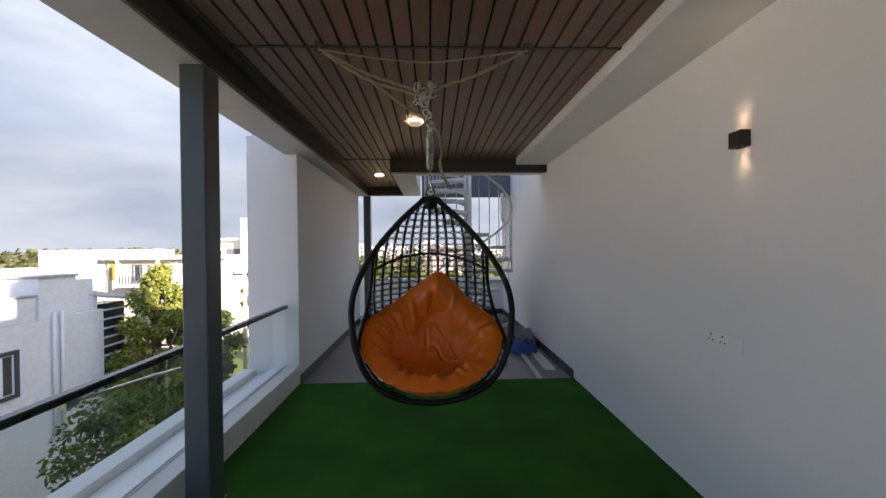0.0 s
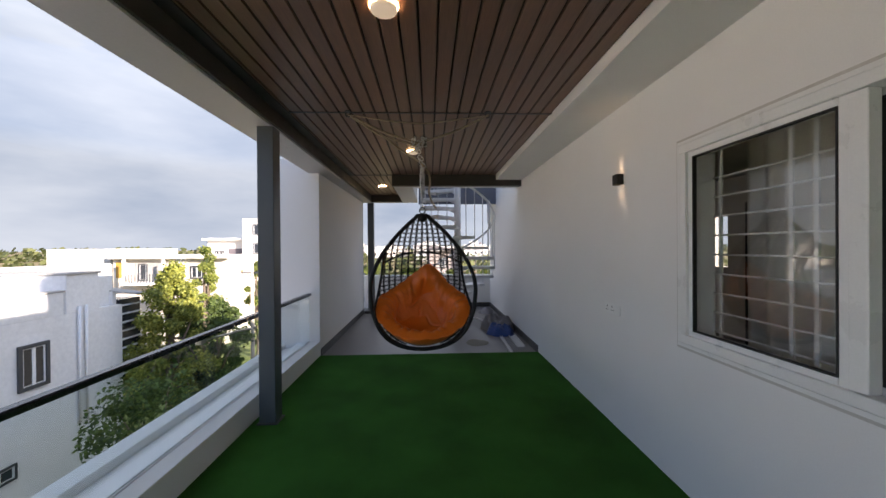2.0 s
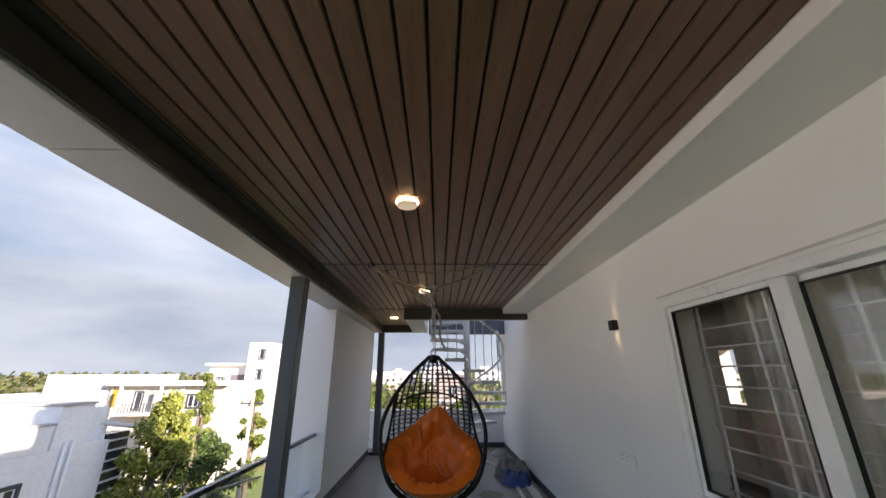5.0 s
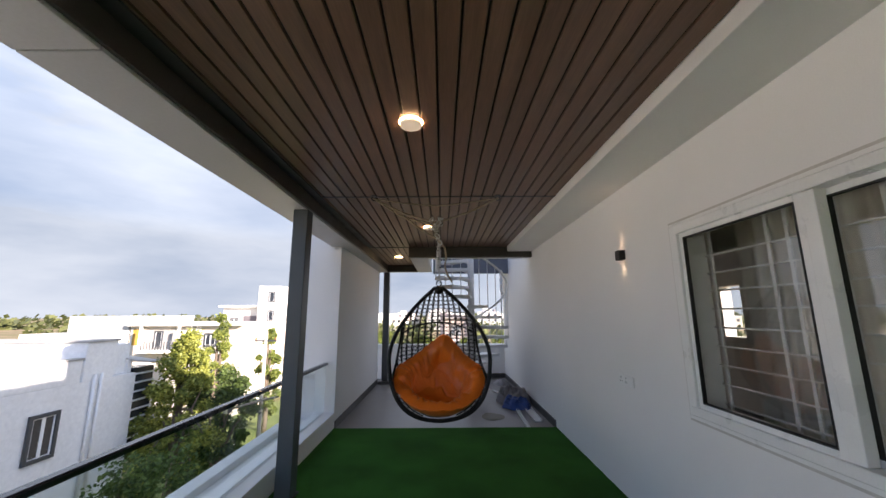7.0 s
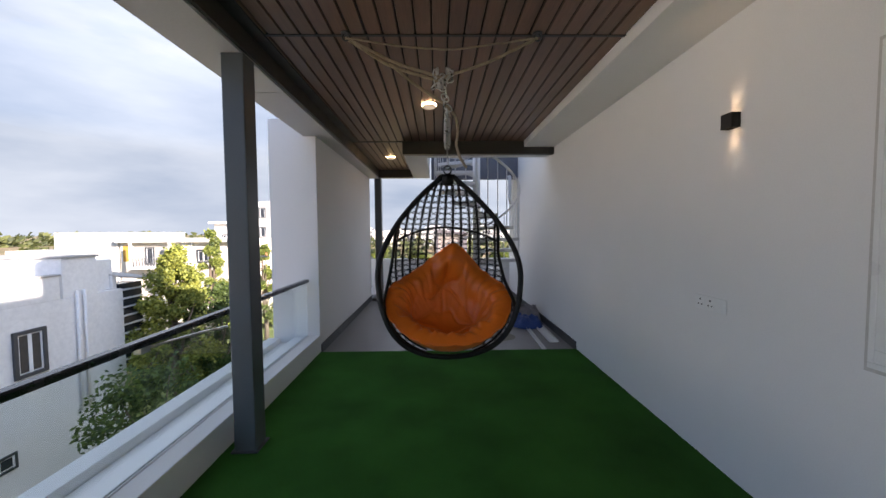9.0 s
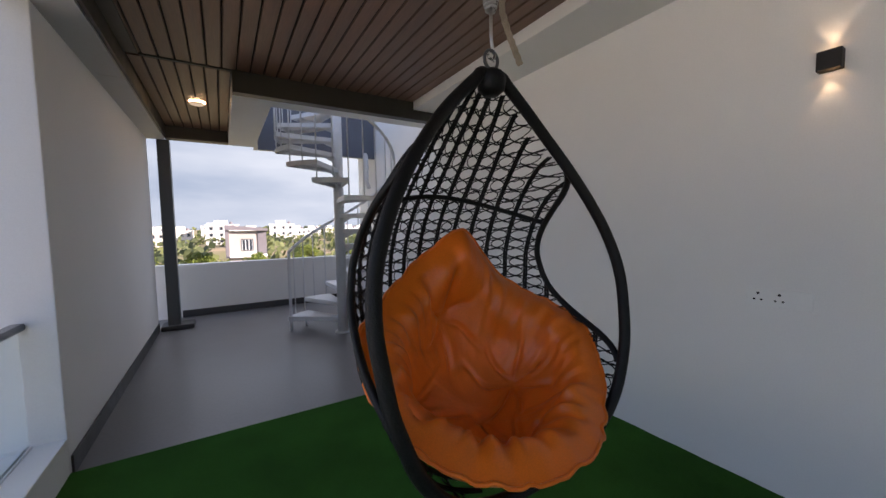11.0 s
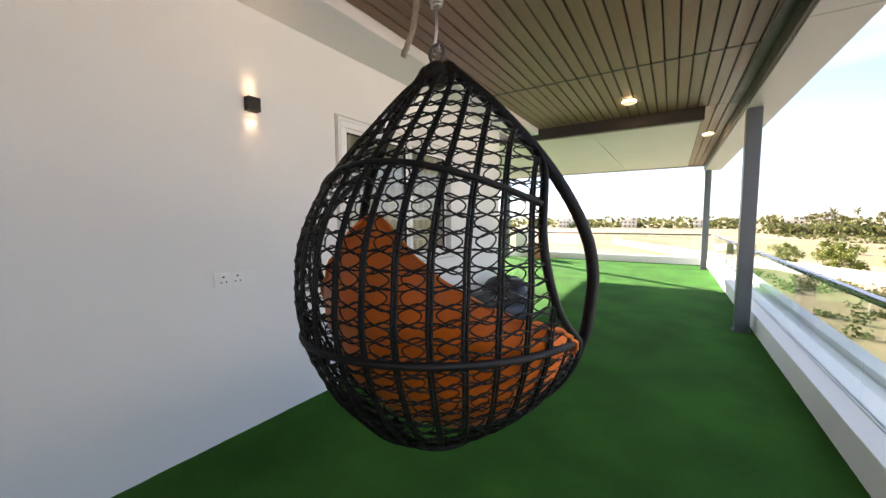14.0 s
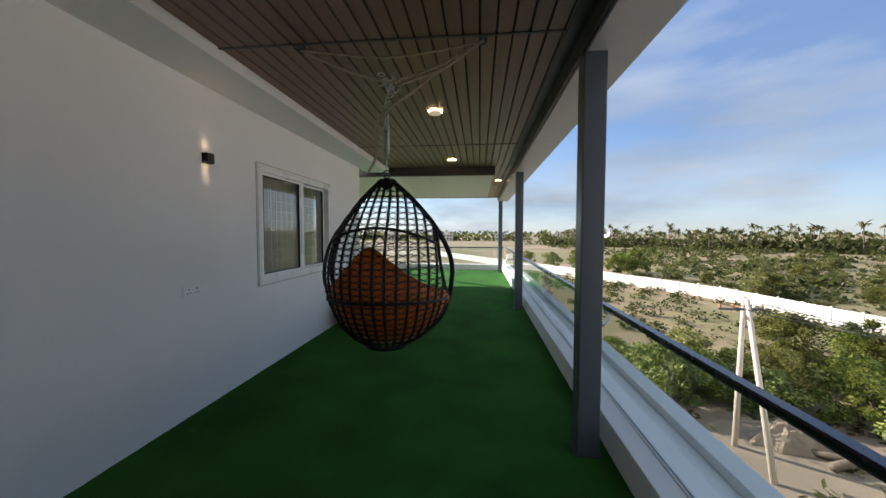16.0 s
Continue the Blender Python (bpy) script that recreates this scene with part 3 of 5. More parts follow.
for i in range(3):
    d = part("door", B().box((-0.02, -0.445 + i * 0.45, 0.08), (0, -0.005 + i * 0.45, 2.08)), WARDROBE, wd, bevel=0.003)
    part("handle", B().box((-0.035, -0.06 + i * 0.45, 1.0), (-0.022, -0.045 + i * 0.45, 1.2)), CHROME, d)

# ---- wall fittings ----
sc = thing("wall_sconce", (WX, 1.99, 1.96), "small black box wall light shining up and down", "wall light")
shell = B()
for a, c in (((-0.052, -0.0375, 0), (-0.047, 0.0375, 0.08)), ((-0.006, -0.0375, 0), (0, 0.0375, 0.08)), ((-0.047, -0.0375, 0), (-0.006, -0.0325, 0.08)), ((-0.047, 0.0325, 0), (-0.006, 0.0375, 0.08))):
    shell.box(a, c)
part("housing", shell, BLACK, sc, bevel=0.002)
part("core", B().box((-0.047, -0.0325, 0.034), (-0.006, 0.0325, 0.046)), BLACK, sc)
part("led", B().lathe([(0.012, 0.0), (0.012, 0.003)], (-0.026, 0, 0.0465), 12), BULB, sc, "glowing warm LED")
part("led", B().lathe([(0.012, 0.0), (0.012, 0.003)], (-0.026, 0, 0.0305), 12), BULB, sc, "glowing warm LED")

so = thing("socket_plate", (WX, 2.165, 0.925), "flush white socket plate with two three-pin outlets", "socket")
part("plate", B().box((-0.008, -0.16, 0), (0, 0.085, 0.085)), SWITCH, so, bevel=0.003)
for y in (0.035, -0.045):
    s = part("outlet", B().box((-0.0105, y - 0.034, 0.008), (-0.0085, y + 0.034, 0.077)), SWITCH, so, bevel=0.001)
    for dy, dz, r in ((0, 0.06, 0.0065), (0.014, 0.03, 0.005), (-0.014, 0.03, 0.005)):
        part("pin_hole", B().tube([(-0.0112, y + dy, dz), (-0.0106, y + dy, dz)], r, 8), GASKET, s)
part("rocker", B().box((-0.011, -0.13, 0.02), (-0.0085, -0.095, 0.065)), SWITCH, so, bevel=0.001)


def ceiling_light(x, y):
    t = thing("ceiling_light", (x, y, Z_WOOD), "round white surface downlight glowing warm on the boards", "ceiling light", "ceiling downlights")
    part("base_ring", B().lathe([(0.071, -0.007), (0.071, -0.0005)], sides=28), RIM, t, "glowing warm rim")
    part("body", B().lathe([(0.050, -0.030), (0.062, -0.028), (0.066, -0.022), (0.066, -0.0075), (0.06, -0.0072)], sides=28), DIFFUSER, t, smooth=False)
    for s in (-1, 1):
        part("spring_clip", B().tube([(s * 0.052, 0.02, -0.01), (s * 0.055, 0.05, -0.006), (s * 0.055, 0.075, -0.001)], 0.004, 6), STEEL, t)


for x, y in ((0.085, 0.97), (0.10, 3.61), (0.10, -1.50), (-0.59, 6.10), (-0.80, -4.0)):
    ceiling_light(x, y)

# ---- the hanging egg chair ----
CX, CY, CZ, CH, FACING = 0.238, 2.325, 0.652, 1.14, 3.0
# half width, back depth and forward reach of the front hoop, by height
WIDE = ((0.0, 0.0), (0.004, 0.07), (0.012, 0.118), (0.025, 0.165), (0.045, 0.213), (0.07, 0.255), (0.1, 0.292), (0.14, 0.327), (0.2, 0.365), (0.33, 0.41), (0.5, 0.43), (0.6, 0.42), (0.69, 0.39), (0.78, 0.345), (0.86, 0.295), (0.95, 0.225), (1.03, 0.155), (1.1, 0.08), (1.15, 0.025))
DEEP = ((0.0, 0.07), (0.03, 0.15), (0.07, 0.22), (0.2, 0.32), (0.33, 0.38), (0.45, 0.40), (0.6, 0.39), (0.7, 0.355), (0.78, 0.31), (0.86, 0.25), (0.95, 0.175), (1.03, 0.11), (1.1, 0.05), (1.15, 0.015))
FORE = ((0.0, 0.165), (0.07, 0.18), (0.15, 0.185), (0.28, 0.18), (0.4, 0.165), (0.55, 0.14), (0.7, 0.105), (0.86, 0.06), (1.0, 0.022), (1.15, 0.0))
CUT = ((0.0, 89), (0.25, 89), (0.30, 86), (0.36, 75), (0.43, 66), (0.5, 61), (0.6, 59), (0.68, 62), (0.76, 70), (0.83, 82), (0.88, 89), (1.15, 89))


SIZE = 0.968


def curve(table, z):
    zs, rs = zip(*table)
    k = min(1.0, 0.1 + z / 0.25)
    return sum(float(np.interp(z + k * d, zs, rs)) for d in (-0.03, -0.015, 0, 0.015, 0.03)) / 5


def on_shell(a, z, out=0.0):
    """a: degrees round from the middle of the back, 90 at the hoop."""
    s, c = math.sin(radians(a)), math.cos(radians(a))
    return (SIZE * (1.045 * curve(WIDE, z) + out) * s, SIZE * ((1.12 * curve(DEEP, z) + out) * c - curve(FORE, z) * (1 - c)), SIZE * z)


def fan(b, z):
    """The angle at height z of a rib that stands at angle b where the shell is widest; past 90 it has met the hoop."""
    if z < 0.5:
        return b
    v = math.sin(radians(b)) * (curve(WIDE, z) / 0.43) ** -0.6
    return math.copysign(999, b) if abs(v) >= 1 else math.degrees(math.asin(v))


def inside(b, z):
    return abs(fan(b, z)) <= curve(CUT, z)


chair = thing("hanging_chair", (CX, CY, CZ), "black rattan egg-shaped hanging chair with an open woven back", "hanging chair", "", FACING)
zs = [CH * (0.5 - 0.5 * math.cos(math.pi * i / 48)) for i in range(49)]
ring = [on_shell(-90, z) for z in zs] + [on_shell(90, z) for z in zs[::-1]]
part("hoop", B().tube(ring, 0.0170, 12, closed=True), WICKER, chair, "thick wrapped front hoop", smooth=True)
for side in (-90, 90):
    wind = []
    for i in range(110 * 8):
        z = 0.02 + (CH - 0.05) * i / 880
        p, q = Vector(on_shell(side, z)), Vector(on_shell(side, z + 0.004))
        d = (q - p).normalized()
        u = d.cross(Vector((0, 1, 0.2))).normalized()
        w = d.cross(u)
        wind.append(p + 0.0158 * (math.cos(i * 0.785) * u + math.sin(i * 0.785) * w))
    wrap = B().tube(wind, 0.0018, 4)
    part("hoop_wrapping", wrap, WICKER, chair, smooth=True)
for side in (-1, 1):
    rim = [on_shell(side * curve(CUT, z), z) for z in np.linspace(0.25, 0.88, 40)]
    part("side_rim", B().tube(rim, 0.0108, 8), WICKER, chair, smooth=True)
for z, drop, r, a1 in ((0.815, 0.18, 0.0085, 80), (0.375, 0.05, 0.010, 74)):
    band = []
    for a in np.linspace(-a1, a1, 90):
        za = z - drop * (1 - math.cos(radians(a)))
        if abs(a) <= curve(CUT, za):
            band.append(on_shell(a, za, 0.002))
    part("band", B().tube(band, r, 8), WICKER, chair, smooth=True)
base_ring = [(0.13 * math.cos(t), 0.12 * math.sin(t) + 0.03, 0.018) for t in np.linspace(0, 2 * math.pi, 28, endpoint=False)]
part("bottom_ring", B().tube(base_ring, 0.011, 8, closed=True), WICKER, chair, smooth=True)
STEP = 8.9
for k in range(-9, 10):
    a = k * STEP
    run = []
    for z in np.linspace(0.02, 1.12, 70):
        ok = inside(a, z)
        if ok:
            run.append(on_shell(fan(a, z), z))
        if (not ok or z > 1.119) and len(run) > 2:
            rb = B()
            for s in (-0.0042, 0.0042):
                rb.tube([(p[0] + s * math.cos(radians(a)), p[1] - s * math.sin(radians(a)), p[2]) for p in run], 0.0041, 6)
            part("rib", rb, WICKER, chair, smooth=True)
        if not ok:
            run = []
# woven strands: rows of paired waves, and wavy pairs that climb between the ribs
rng = random.Random(5)
ROW = 0.0375
for i in range(29):
    for ph in (0, 1):
        z = 0.05 + i * ROW
        j = rng.uniform(-0.003, 0.003)
        run = []
        for a in np.arange(-89, 89.1, STEP / 9):
            w = math.sin(2 * math.pi * a / STEP + math.pi * ph)
            za = z + j + 0.0048 * w + 0.009 * noise.noise((a * 0.16, z * 30, ph * 4.1))
            ok = inside(a, za)
            if ok:
                run.append(on_shell(fan(a, za), za, 0.004 * math.cos(2 * math.pi * a / STEP + math.pi * ph)))
            if (not ok or a > 88) and len(run) > 3:
                part("weave_strand", B().tube(run, 0.0021, 5), WICKER, chair, smooth=True)
            if not ok:
                run = []
for k in range(-10, 10):
    for off, ph in ((0.3, 0), (-0.3, 1)):
        a0 = (k + 0.5) * STEP + off
        run = []
        for z in np.linspace(0.05, 1.09, 190):
            bow = math.sin(math.pi * (z - 0.05) / ROW + math.pi * ph)
            a = a0 + 3.5 * math.copysign(abs(bow) ** 0.75, bow) + 1.7 * noise.noise((a0, z * 22, ph * 3.7))
            ok = inside(a, z)
            if ok:
                run.append(on_shell(fan(a, z), z, -0.001 + 0.004 * math.sin(2 * math.pi * z / ROW)))
            if (not ok or z > 1.089) and len(run) > 3:
                part("weave_strand", B().tube(run, 0.0020, 4), WICKER, chair, smooth=True)
            if not ok:
                run = []
part("crown", B().lathe([(0.02, -0.05), (0.038, -0.035), (0.042, -0.01), (0.036, 0.01), (0.02, 0.022)], (0, 0, SIZE * CH - 0.005), 14), WICKER, chair, "bound knot of rattan", smooth=True)
eye = [(0.024 * math.cos(t), 0, SIZE * CH + 0.043 + 0.026 * math.sin(t)) for t in np.linspace(0, 2 * math.pi, 20, endpoint=False)]
part("eye_ring", B().tube(eye, 0.005, 8, closed=True), STEEL, chair, "black steel eye ring", smooth=True)


# the cushion lining the bowl
def pillow(u, v, side):
    """u: round the edge 0..1, v: from the middle 0 to the edge 1."""
    az = 2 * math.pi * u
    ca, sa = math.cos(az), math.sin(az)
    peak = math.exp(-(abs(az - math.pi * 0.45) / 0.36) ** 1.5)
    reach = 74 + 23 * peak - 7 * max(0, -sa) + 2 * math.cos(4 * az) + 1.2 * noise.noise((9 * ca, 9 * sa, 5)) * v ** 6
    ph = radians(reach) * v
    # the bowl's own frame: its pole points down and to the back
    pole = Vector((0, math.sin(radians(28)), -math.cos(radians(28))))
    upw = Vector((0, math.cos(radians(28)), math.sin(radians(28))))
    d = math.cos(ph) * pole + math.sin(ph) * (ca * Vector((1, 0, 0)) + sa * upw)
    thick = (0.055 + 0.085 * v ** 2) * max(0.0, 1 - v ** 9) ** 0.5 + 0.006
    tuft = 0.0
    for tu, tv, rays, size in ((0.02, 0.36, 3.5, 0.42), (0.26, 0.58, 3.0, 0.34), (0.48, 0.48, 2.5, 0.30), (0.76, 0.5, 3.0, 0.34)):
        dx, dy = v * ca - tv * math.cos(2 * math.pi * tu), v * sa - tv * math.sin(2 * math.pi * tu)
        dist = math.hypot(dx, dy)
        tuft += 0.05 * math.exp(-(dist / 0.13) ** 2)
        if dist > 1e-4:
            crease = math.sin(rays * math.atan2(dy, dx) + 9 * tu + 1.2 * noise.noise((dx * 3, dy * 3, tu)))
            near = math.exp(-(dist / size) ** 2) * min(1, dist / 0.09)
            tuft += near * (0.026 * math.exp(-(crease / 0.30) ** 2) - 0.009)
    # broad billows, then pleats gathered at the seam
    fold = 0.026 * noise.noise((2.4 * v * ca, 2.4 * v * sa, 1.0)) + 0.009 * noise.noise((5.5 * ca * v, 5.5 * sa * v, 4.0))
    pleat = math.sin(23 * az + 3.0 * noise.noise((3 * ca, 3 * sa, 2.0 + 1.5 * v)))
    fold += (0.011 * pleat - 0.012 * math.exp(-(pleat / 0.3) ** 2)) * v ** 4 + 0.016 * noise.noise((9 * ca, 9 * sa, 2.0 * v)) * v ** 2
    ell = Vector((0.44 * d.x, 0.37 * d.y, 0.44 * d.z))
    inward = -Vector(d)
    if side > 0:
        q = ell + inward * (thick + (fold - tuft * 0.75) * (1 if v < 0.97 else 0.3))
    else:
        q = ell + inward * (0.012 + 0.004 * noise.noise((6 * d.x, 6 * d.y, 6 * d.z)))
    return (SIZE * q.x, SIZE * (q.y - 0.055), SIZE * (q.z + 0.44))


cu = thing("seat_cushion", (CX, CY, CZ), "orange satin tufted cushion filling the bowl of the hanging chair", "cushion", "", FACING)
cb = B().grid(lambda u, v: pillow(u, 0.001 + 0.999 * v, 1), 190, 74)
cb.grid(lambda u, v: pillow(1 - u, 0.001 + 0.999 * v, -1), 190, 20)
part("cover", cb, CUSHION, cu, smooth=True)
part("piping", B().tube([pillow(i / 190, 1.0, 1) for i in range(190)], 0.0055, 6, closed=True), CUSHION, cu, "stitched orange edge", smooth=True)

# ---- spring, chain and ropes above the chair ----
hang = thing("suspension_spring", (CX, CY, CZ + SIZE * CH + 0.06), "galvanised coil spring and hook holding the chair", "spring")
coil = []
for i in range(22 * 12):
    a, z = 2 * math.pi * i / 12, 0.115 + 0.20 * i / (22 * 12)
    taper = 0.7 + 0.3 * min(1, min(i, 22 * 12 - i) / 30)
    coil.append((0.019 * taper * math.cos(a), 0.019 * taper * math.sin(a), z))
part("coil", B().tube(coil, 0.0036, 6), CHROME, hang, smooth=True)
part("hook", B().tube([(0, 0, 0.125), (0, 0, 0.05), (0.004, 0, 0.02), (0.014, 0, 0.0), (0.008, 0, -0.016), (-0.008, 0, -0.012), (-0.012, 0, 0.008)], 0.0045, 8), CHROME, hang, smooth=True)
part("loop", B().tube([(0.014 * math.cos(t), 0, 0.33 + 0.018 * math.sin(t)) for t in np.linspace(0, 2 * math.pi, 16, endpoint=False)], 0.004, 8, closed=True), CHROME, hang, smooth=True)

KNOT = Vector((CX - 0.03, CY + 0.02, 2.38))
chain = thing("chain", tuple(KNOT), "short galvanised chain tangled with rope", "chain")


def link_ring(c, n, size, bar):
    c, n = Vector(c), Vector(n).normalized()
    u = n.orthogonal().normalized()
    w = n.cross(u)
    return B().tube([c + size * (math.cos(t) * u + 1.6 * math.sin(t) * w) for t in np.linspace(0, 2 * math.pi, 14, endpoint=False)], bar, 6, closed=True)


low = Vector((CX, CY, CZ + SIZE * CH + 0.40)) - KNOT
for i in range(8):
    f = i / 7
    c = low * (1 - f)
    c.x += 0.012 * math.sin(i * 2.1)
    part("chain_link", link_ring(c, (math.cos(i * 1.57), math.sin(i * 1.57), 0.15 * (-1) ** i), 0.018, 0.0046), CHROME, chain, smooth=True)
for i in range(14):
    c = (rng.uniform(-0.05, 0.05), rng.uniform(-0.04, 0.04), rng.uniform(-0.05, 0.05))
    part("chain_link", link_ring(c, (rng.uniform(-1, 1), rng.uniform(-1, 1), rng.uniform(-1, 1)), 0.018, 0.0046), CHROME, chain, smooth=True)


def rope(name, pts, label, r=0.009, twist=True):
    t = thing(name, tuple(pts[0]), label, "rope", "swing ropes")
    p0 = Vector(pts[0])
    fine = []
    for a, c in zip(pts, pts[1:]):
        for k in range(8):
            fine.append(Vector(a).lerp(Vector(c), k / 8))
    fine.append(Vector(pts[-1]))
    for _ in range(3):
        fine = [fine[0]] + [(fine[i - 1] + fine[i] * 2 + fine[i + 1]) / 4 for i in range(1, len(fine) - 1)] + [fine[-1]]
    for ph in (0, 2.1, 4.2):
        line = []
        for i, p in enumerate(fine):
            d = (fine[min(i + 1, len(fine) - 1)] - fine[max(i - 1, 0)]).normalized()
            u = d.orthogonal().normalized()
            w = d.cross(u)
            a = i * 0.9 + ph
            line.append(p - p0 + r * 0.55 * (math.cos(a) * u + math.sin(a) * w))
        part("rope_strand", B().tube(line, r * 0.6, 5), ROPE, t, smooth=True)


HOOK_W, HOOK_E = Vector((-0.39, 2.335, Z_WOOD - 0.03)), Vector((0.81, 2.335, Z_WOOD - 0.03))
K = KNOT
rope("rope", [HOOK_W, HOOK_W.lerp(K, 0.5) + Vector((0, 0, -0.03)), K], "tan twisted rope tied from ceiling hook to chain")
rope("rope", [HOOK_W + Vector((0, 0.01, 0)), HOOK_W.lerp(K, 0.5) + Vector((-0.03, 0, -0.055)), K + Vector((-0.02, 0, -0.02))], "tan twisted rope tied from ceiling hook to chain")
rope("rope", [HOOK_E, HOOK_E.lerp(K, 0.5) + Vector((0, 0, -0.025)), K], "tan twisted rope tied from ceiling hook to chain")
rope("rope", [HOOK_W, HOOK_W.lerp(HOOK_E, 0.3) + Vector((0, 0, -0.055)), HOOK_W.lerp(HOOK_E, 0.55) + Vector((0, 0, -0.075)), HOOK_E], "slack tan rope strung between two ceiling hooks", 0.006)
rope("rope", [HOOK_W.lerp(K, 0.45) + Vector((0, 0, -0.05)), HOOK_W.lerp(K, 0.75) + Vector((0, 0, -0.12)), K + Vector((0.03, 0, -0.17)), K + Vector((0.045, 0, -0.24))], "tan rope end wound loosely round the chain")
rope("rope", [K + Vector((0.03, 0, -0.17)), K + Vector((0.085, 0.0, -0.24)), K + Vector((0.10, 0.0, -0.33)), K + Vector((0.085, 0, -0.42)), K + Vector((0.11, -0.01, -0.50)), K + Vector((0.15, -0.01, -0.565))], "frayed tan rope tail hanging beside the spring", 0.009)
for h in (HOOK_W, HOOK_E):
    t = thing("ceiling_hook", tuple(h), "steel hook fixed in the ceiling seam", "hook", "ceiling hooks")
    part("ring", B().tube([(0.022 * math.cos(a), 0, 0.004 + 0.022 * math.sin(a)) for a in np.linspace(0, 2 * math.pi, 16, endpoint=False)], 0.005, 8, closed=True), STEEL, t, smooth=True)
    part("rosette", B().lathe([(0.028, 0.022), (0.03, 0.026), (0.03, 0.0315)], sides=16), STEEL, t)

# ---- spiral stair ----
SX, SY, SR, RISE, TURN, N = 0.83, 6.06, 0.70, 0.185, 27.0, 15
st = thing("spiral_stair", (SX, SY, 0.0), "white painted steel spiral stair with thin balusters", "spiral stair")
part("pole", B().tube([(0, 0, 0), (0, 0, 3.9)], 0.062, 20), STAIR, st, smooth=True)
part("pole_foot", B().lathe([(0.10, 0), (0.10, 0.012), (0.066, 0.016)], sides=20), STAIR, st)


def spin(r, deg, z):
    return (r * math.cos(radians(deg)), r * math.sin(radians(deg)), z)


for i in range(N):
    a, z = 131 - TURN * i, 0.19 + RISE * i
    ringp = [spin(0.06, a + 40, z)] + [spin(SR, a + d, z) for d in (TURN * 0.58, TURN * 0.2, -TURN * 0.2, -TURN * 0.58)] + [spin(0.06, a - 40, z)]
    tr = part("tread", B().prism(ringp, (0, 0, 0.006)), STAIR, st)
    lip = B()
    for p, q in zip(ringp, ringp[1:]):
        d = (Vector(q) - Vector(p)).normalized()
        n = Vector((-d.y, d.x, 0)) * 0.004
        lip.prism([Vector(p) - n, Vector(p) + n, Vector(p) + n - Vector((0, 0, 0.045)), Vector(p) - n - Vector((0, 0, 0.045))], Vector(q) - Vector(p))
    part("tread_edge", lip, STAIR, tr)
    part("bracket", B().prism([spin(0.06, a, z - 0.001), spin(0.30, a, z - 0.001), spin(0.06, a, z - 0.10)], (0.006, 0.0, 0)), STAIR, tr)
    for d in (-0.42, 0.1):
        dz = 0.9 - d * RISE
        part("baluster", B().tube([spin(SR - 0.006, a + d * TURN, z - 0.05), spin(SR - 0.006, a + d * TURN, z + dz)], 0.0075, 6), STAIR, st, smooth=True)
part("handrail", B().tube([spin(SR - 0.006, 131 + 12 - TURN * (N + 0.4) * f, 0.19 + 0.82 + RISE * (N + 0.4) * f) for f in np.linspace(0, 1, 90)], 0.019, 10), STAIR, st, smooth=True)
part("start_post", B().box((-0.016, -0.016, 0), (0.016, 0.016, 1.0)), STAIR, st).location = spin(SR - 0.01, 143, 0)
part("tread_leg", B().box((-0.014, -0.014, 0), (0.014, 0.014, 0.19)), STAIR, st).location = spin(SR - 0.03, 120, 0)
dp = thing("drain_pipe", (1.62, 7.24, 1.95), "short white drain pipe below the landing", "pipe")
part("pipe", B().tube([(0, 0.04, 0.55), (0, 0.0, 0.52), (0, 0, 0.1), (0.03, -0.03, 0.0)], 0.035, 12), ALU, dp, smooth=True)
part("collar", B().lathe([(0.045, 0.30), (0.045, 0.36)], sides=14), ALU, dp)

# ---- things lying on the tiled floor ----
def crumple(name, parent, material, fn, label=""):
    part(name, B().grid(fn, 34, 26), material, parent, label, smooth=True)


tp = thing("tarpaulin", (1.48, 5.55, 0), "bundled grey tarpaulin with a blue lining on the floor", "tarpaulin")


def lump(cx, cy, rx, ry, h, seed, sharp=1.0):
    def fn(u, v):
        a, r = 2 * math.pi * u, v
        x, y = cx + rx * r * math.cos(a), cy + ry * r * math.sin(a)
        k = noise.noise((x * 5 + seed, y * 5, seed)) + 0.5 * noise.noise((x * 11, y * 11 + seed, 2)) * sharp
        edge = 1 + 0.22 * noise.noise((2.2 * math.cos(a) + seed, 2.2 * math.sin(a), seed))
        ridge = sum(w * (1 - min(1.0, abs(noise.noise((x * s + 3 * seed, y * s, seed + s))) / 0.28)) for s, w in ((6.0, 0.30), (12.0, 0.16), (23.0, 0.07)))
        z = h * (1 - r ** 5) * (0.5 + 0.45 * k + ridge)
        return (cx + (x - cx) * edge + 0.02 * k, cy + (y - cy) * edge + 0.03 * k, max(0.002, z + 0.015 * (1 - r)))
    return fn


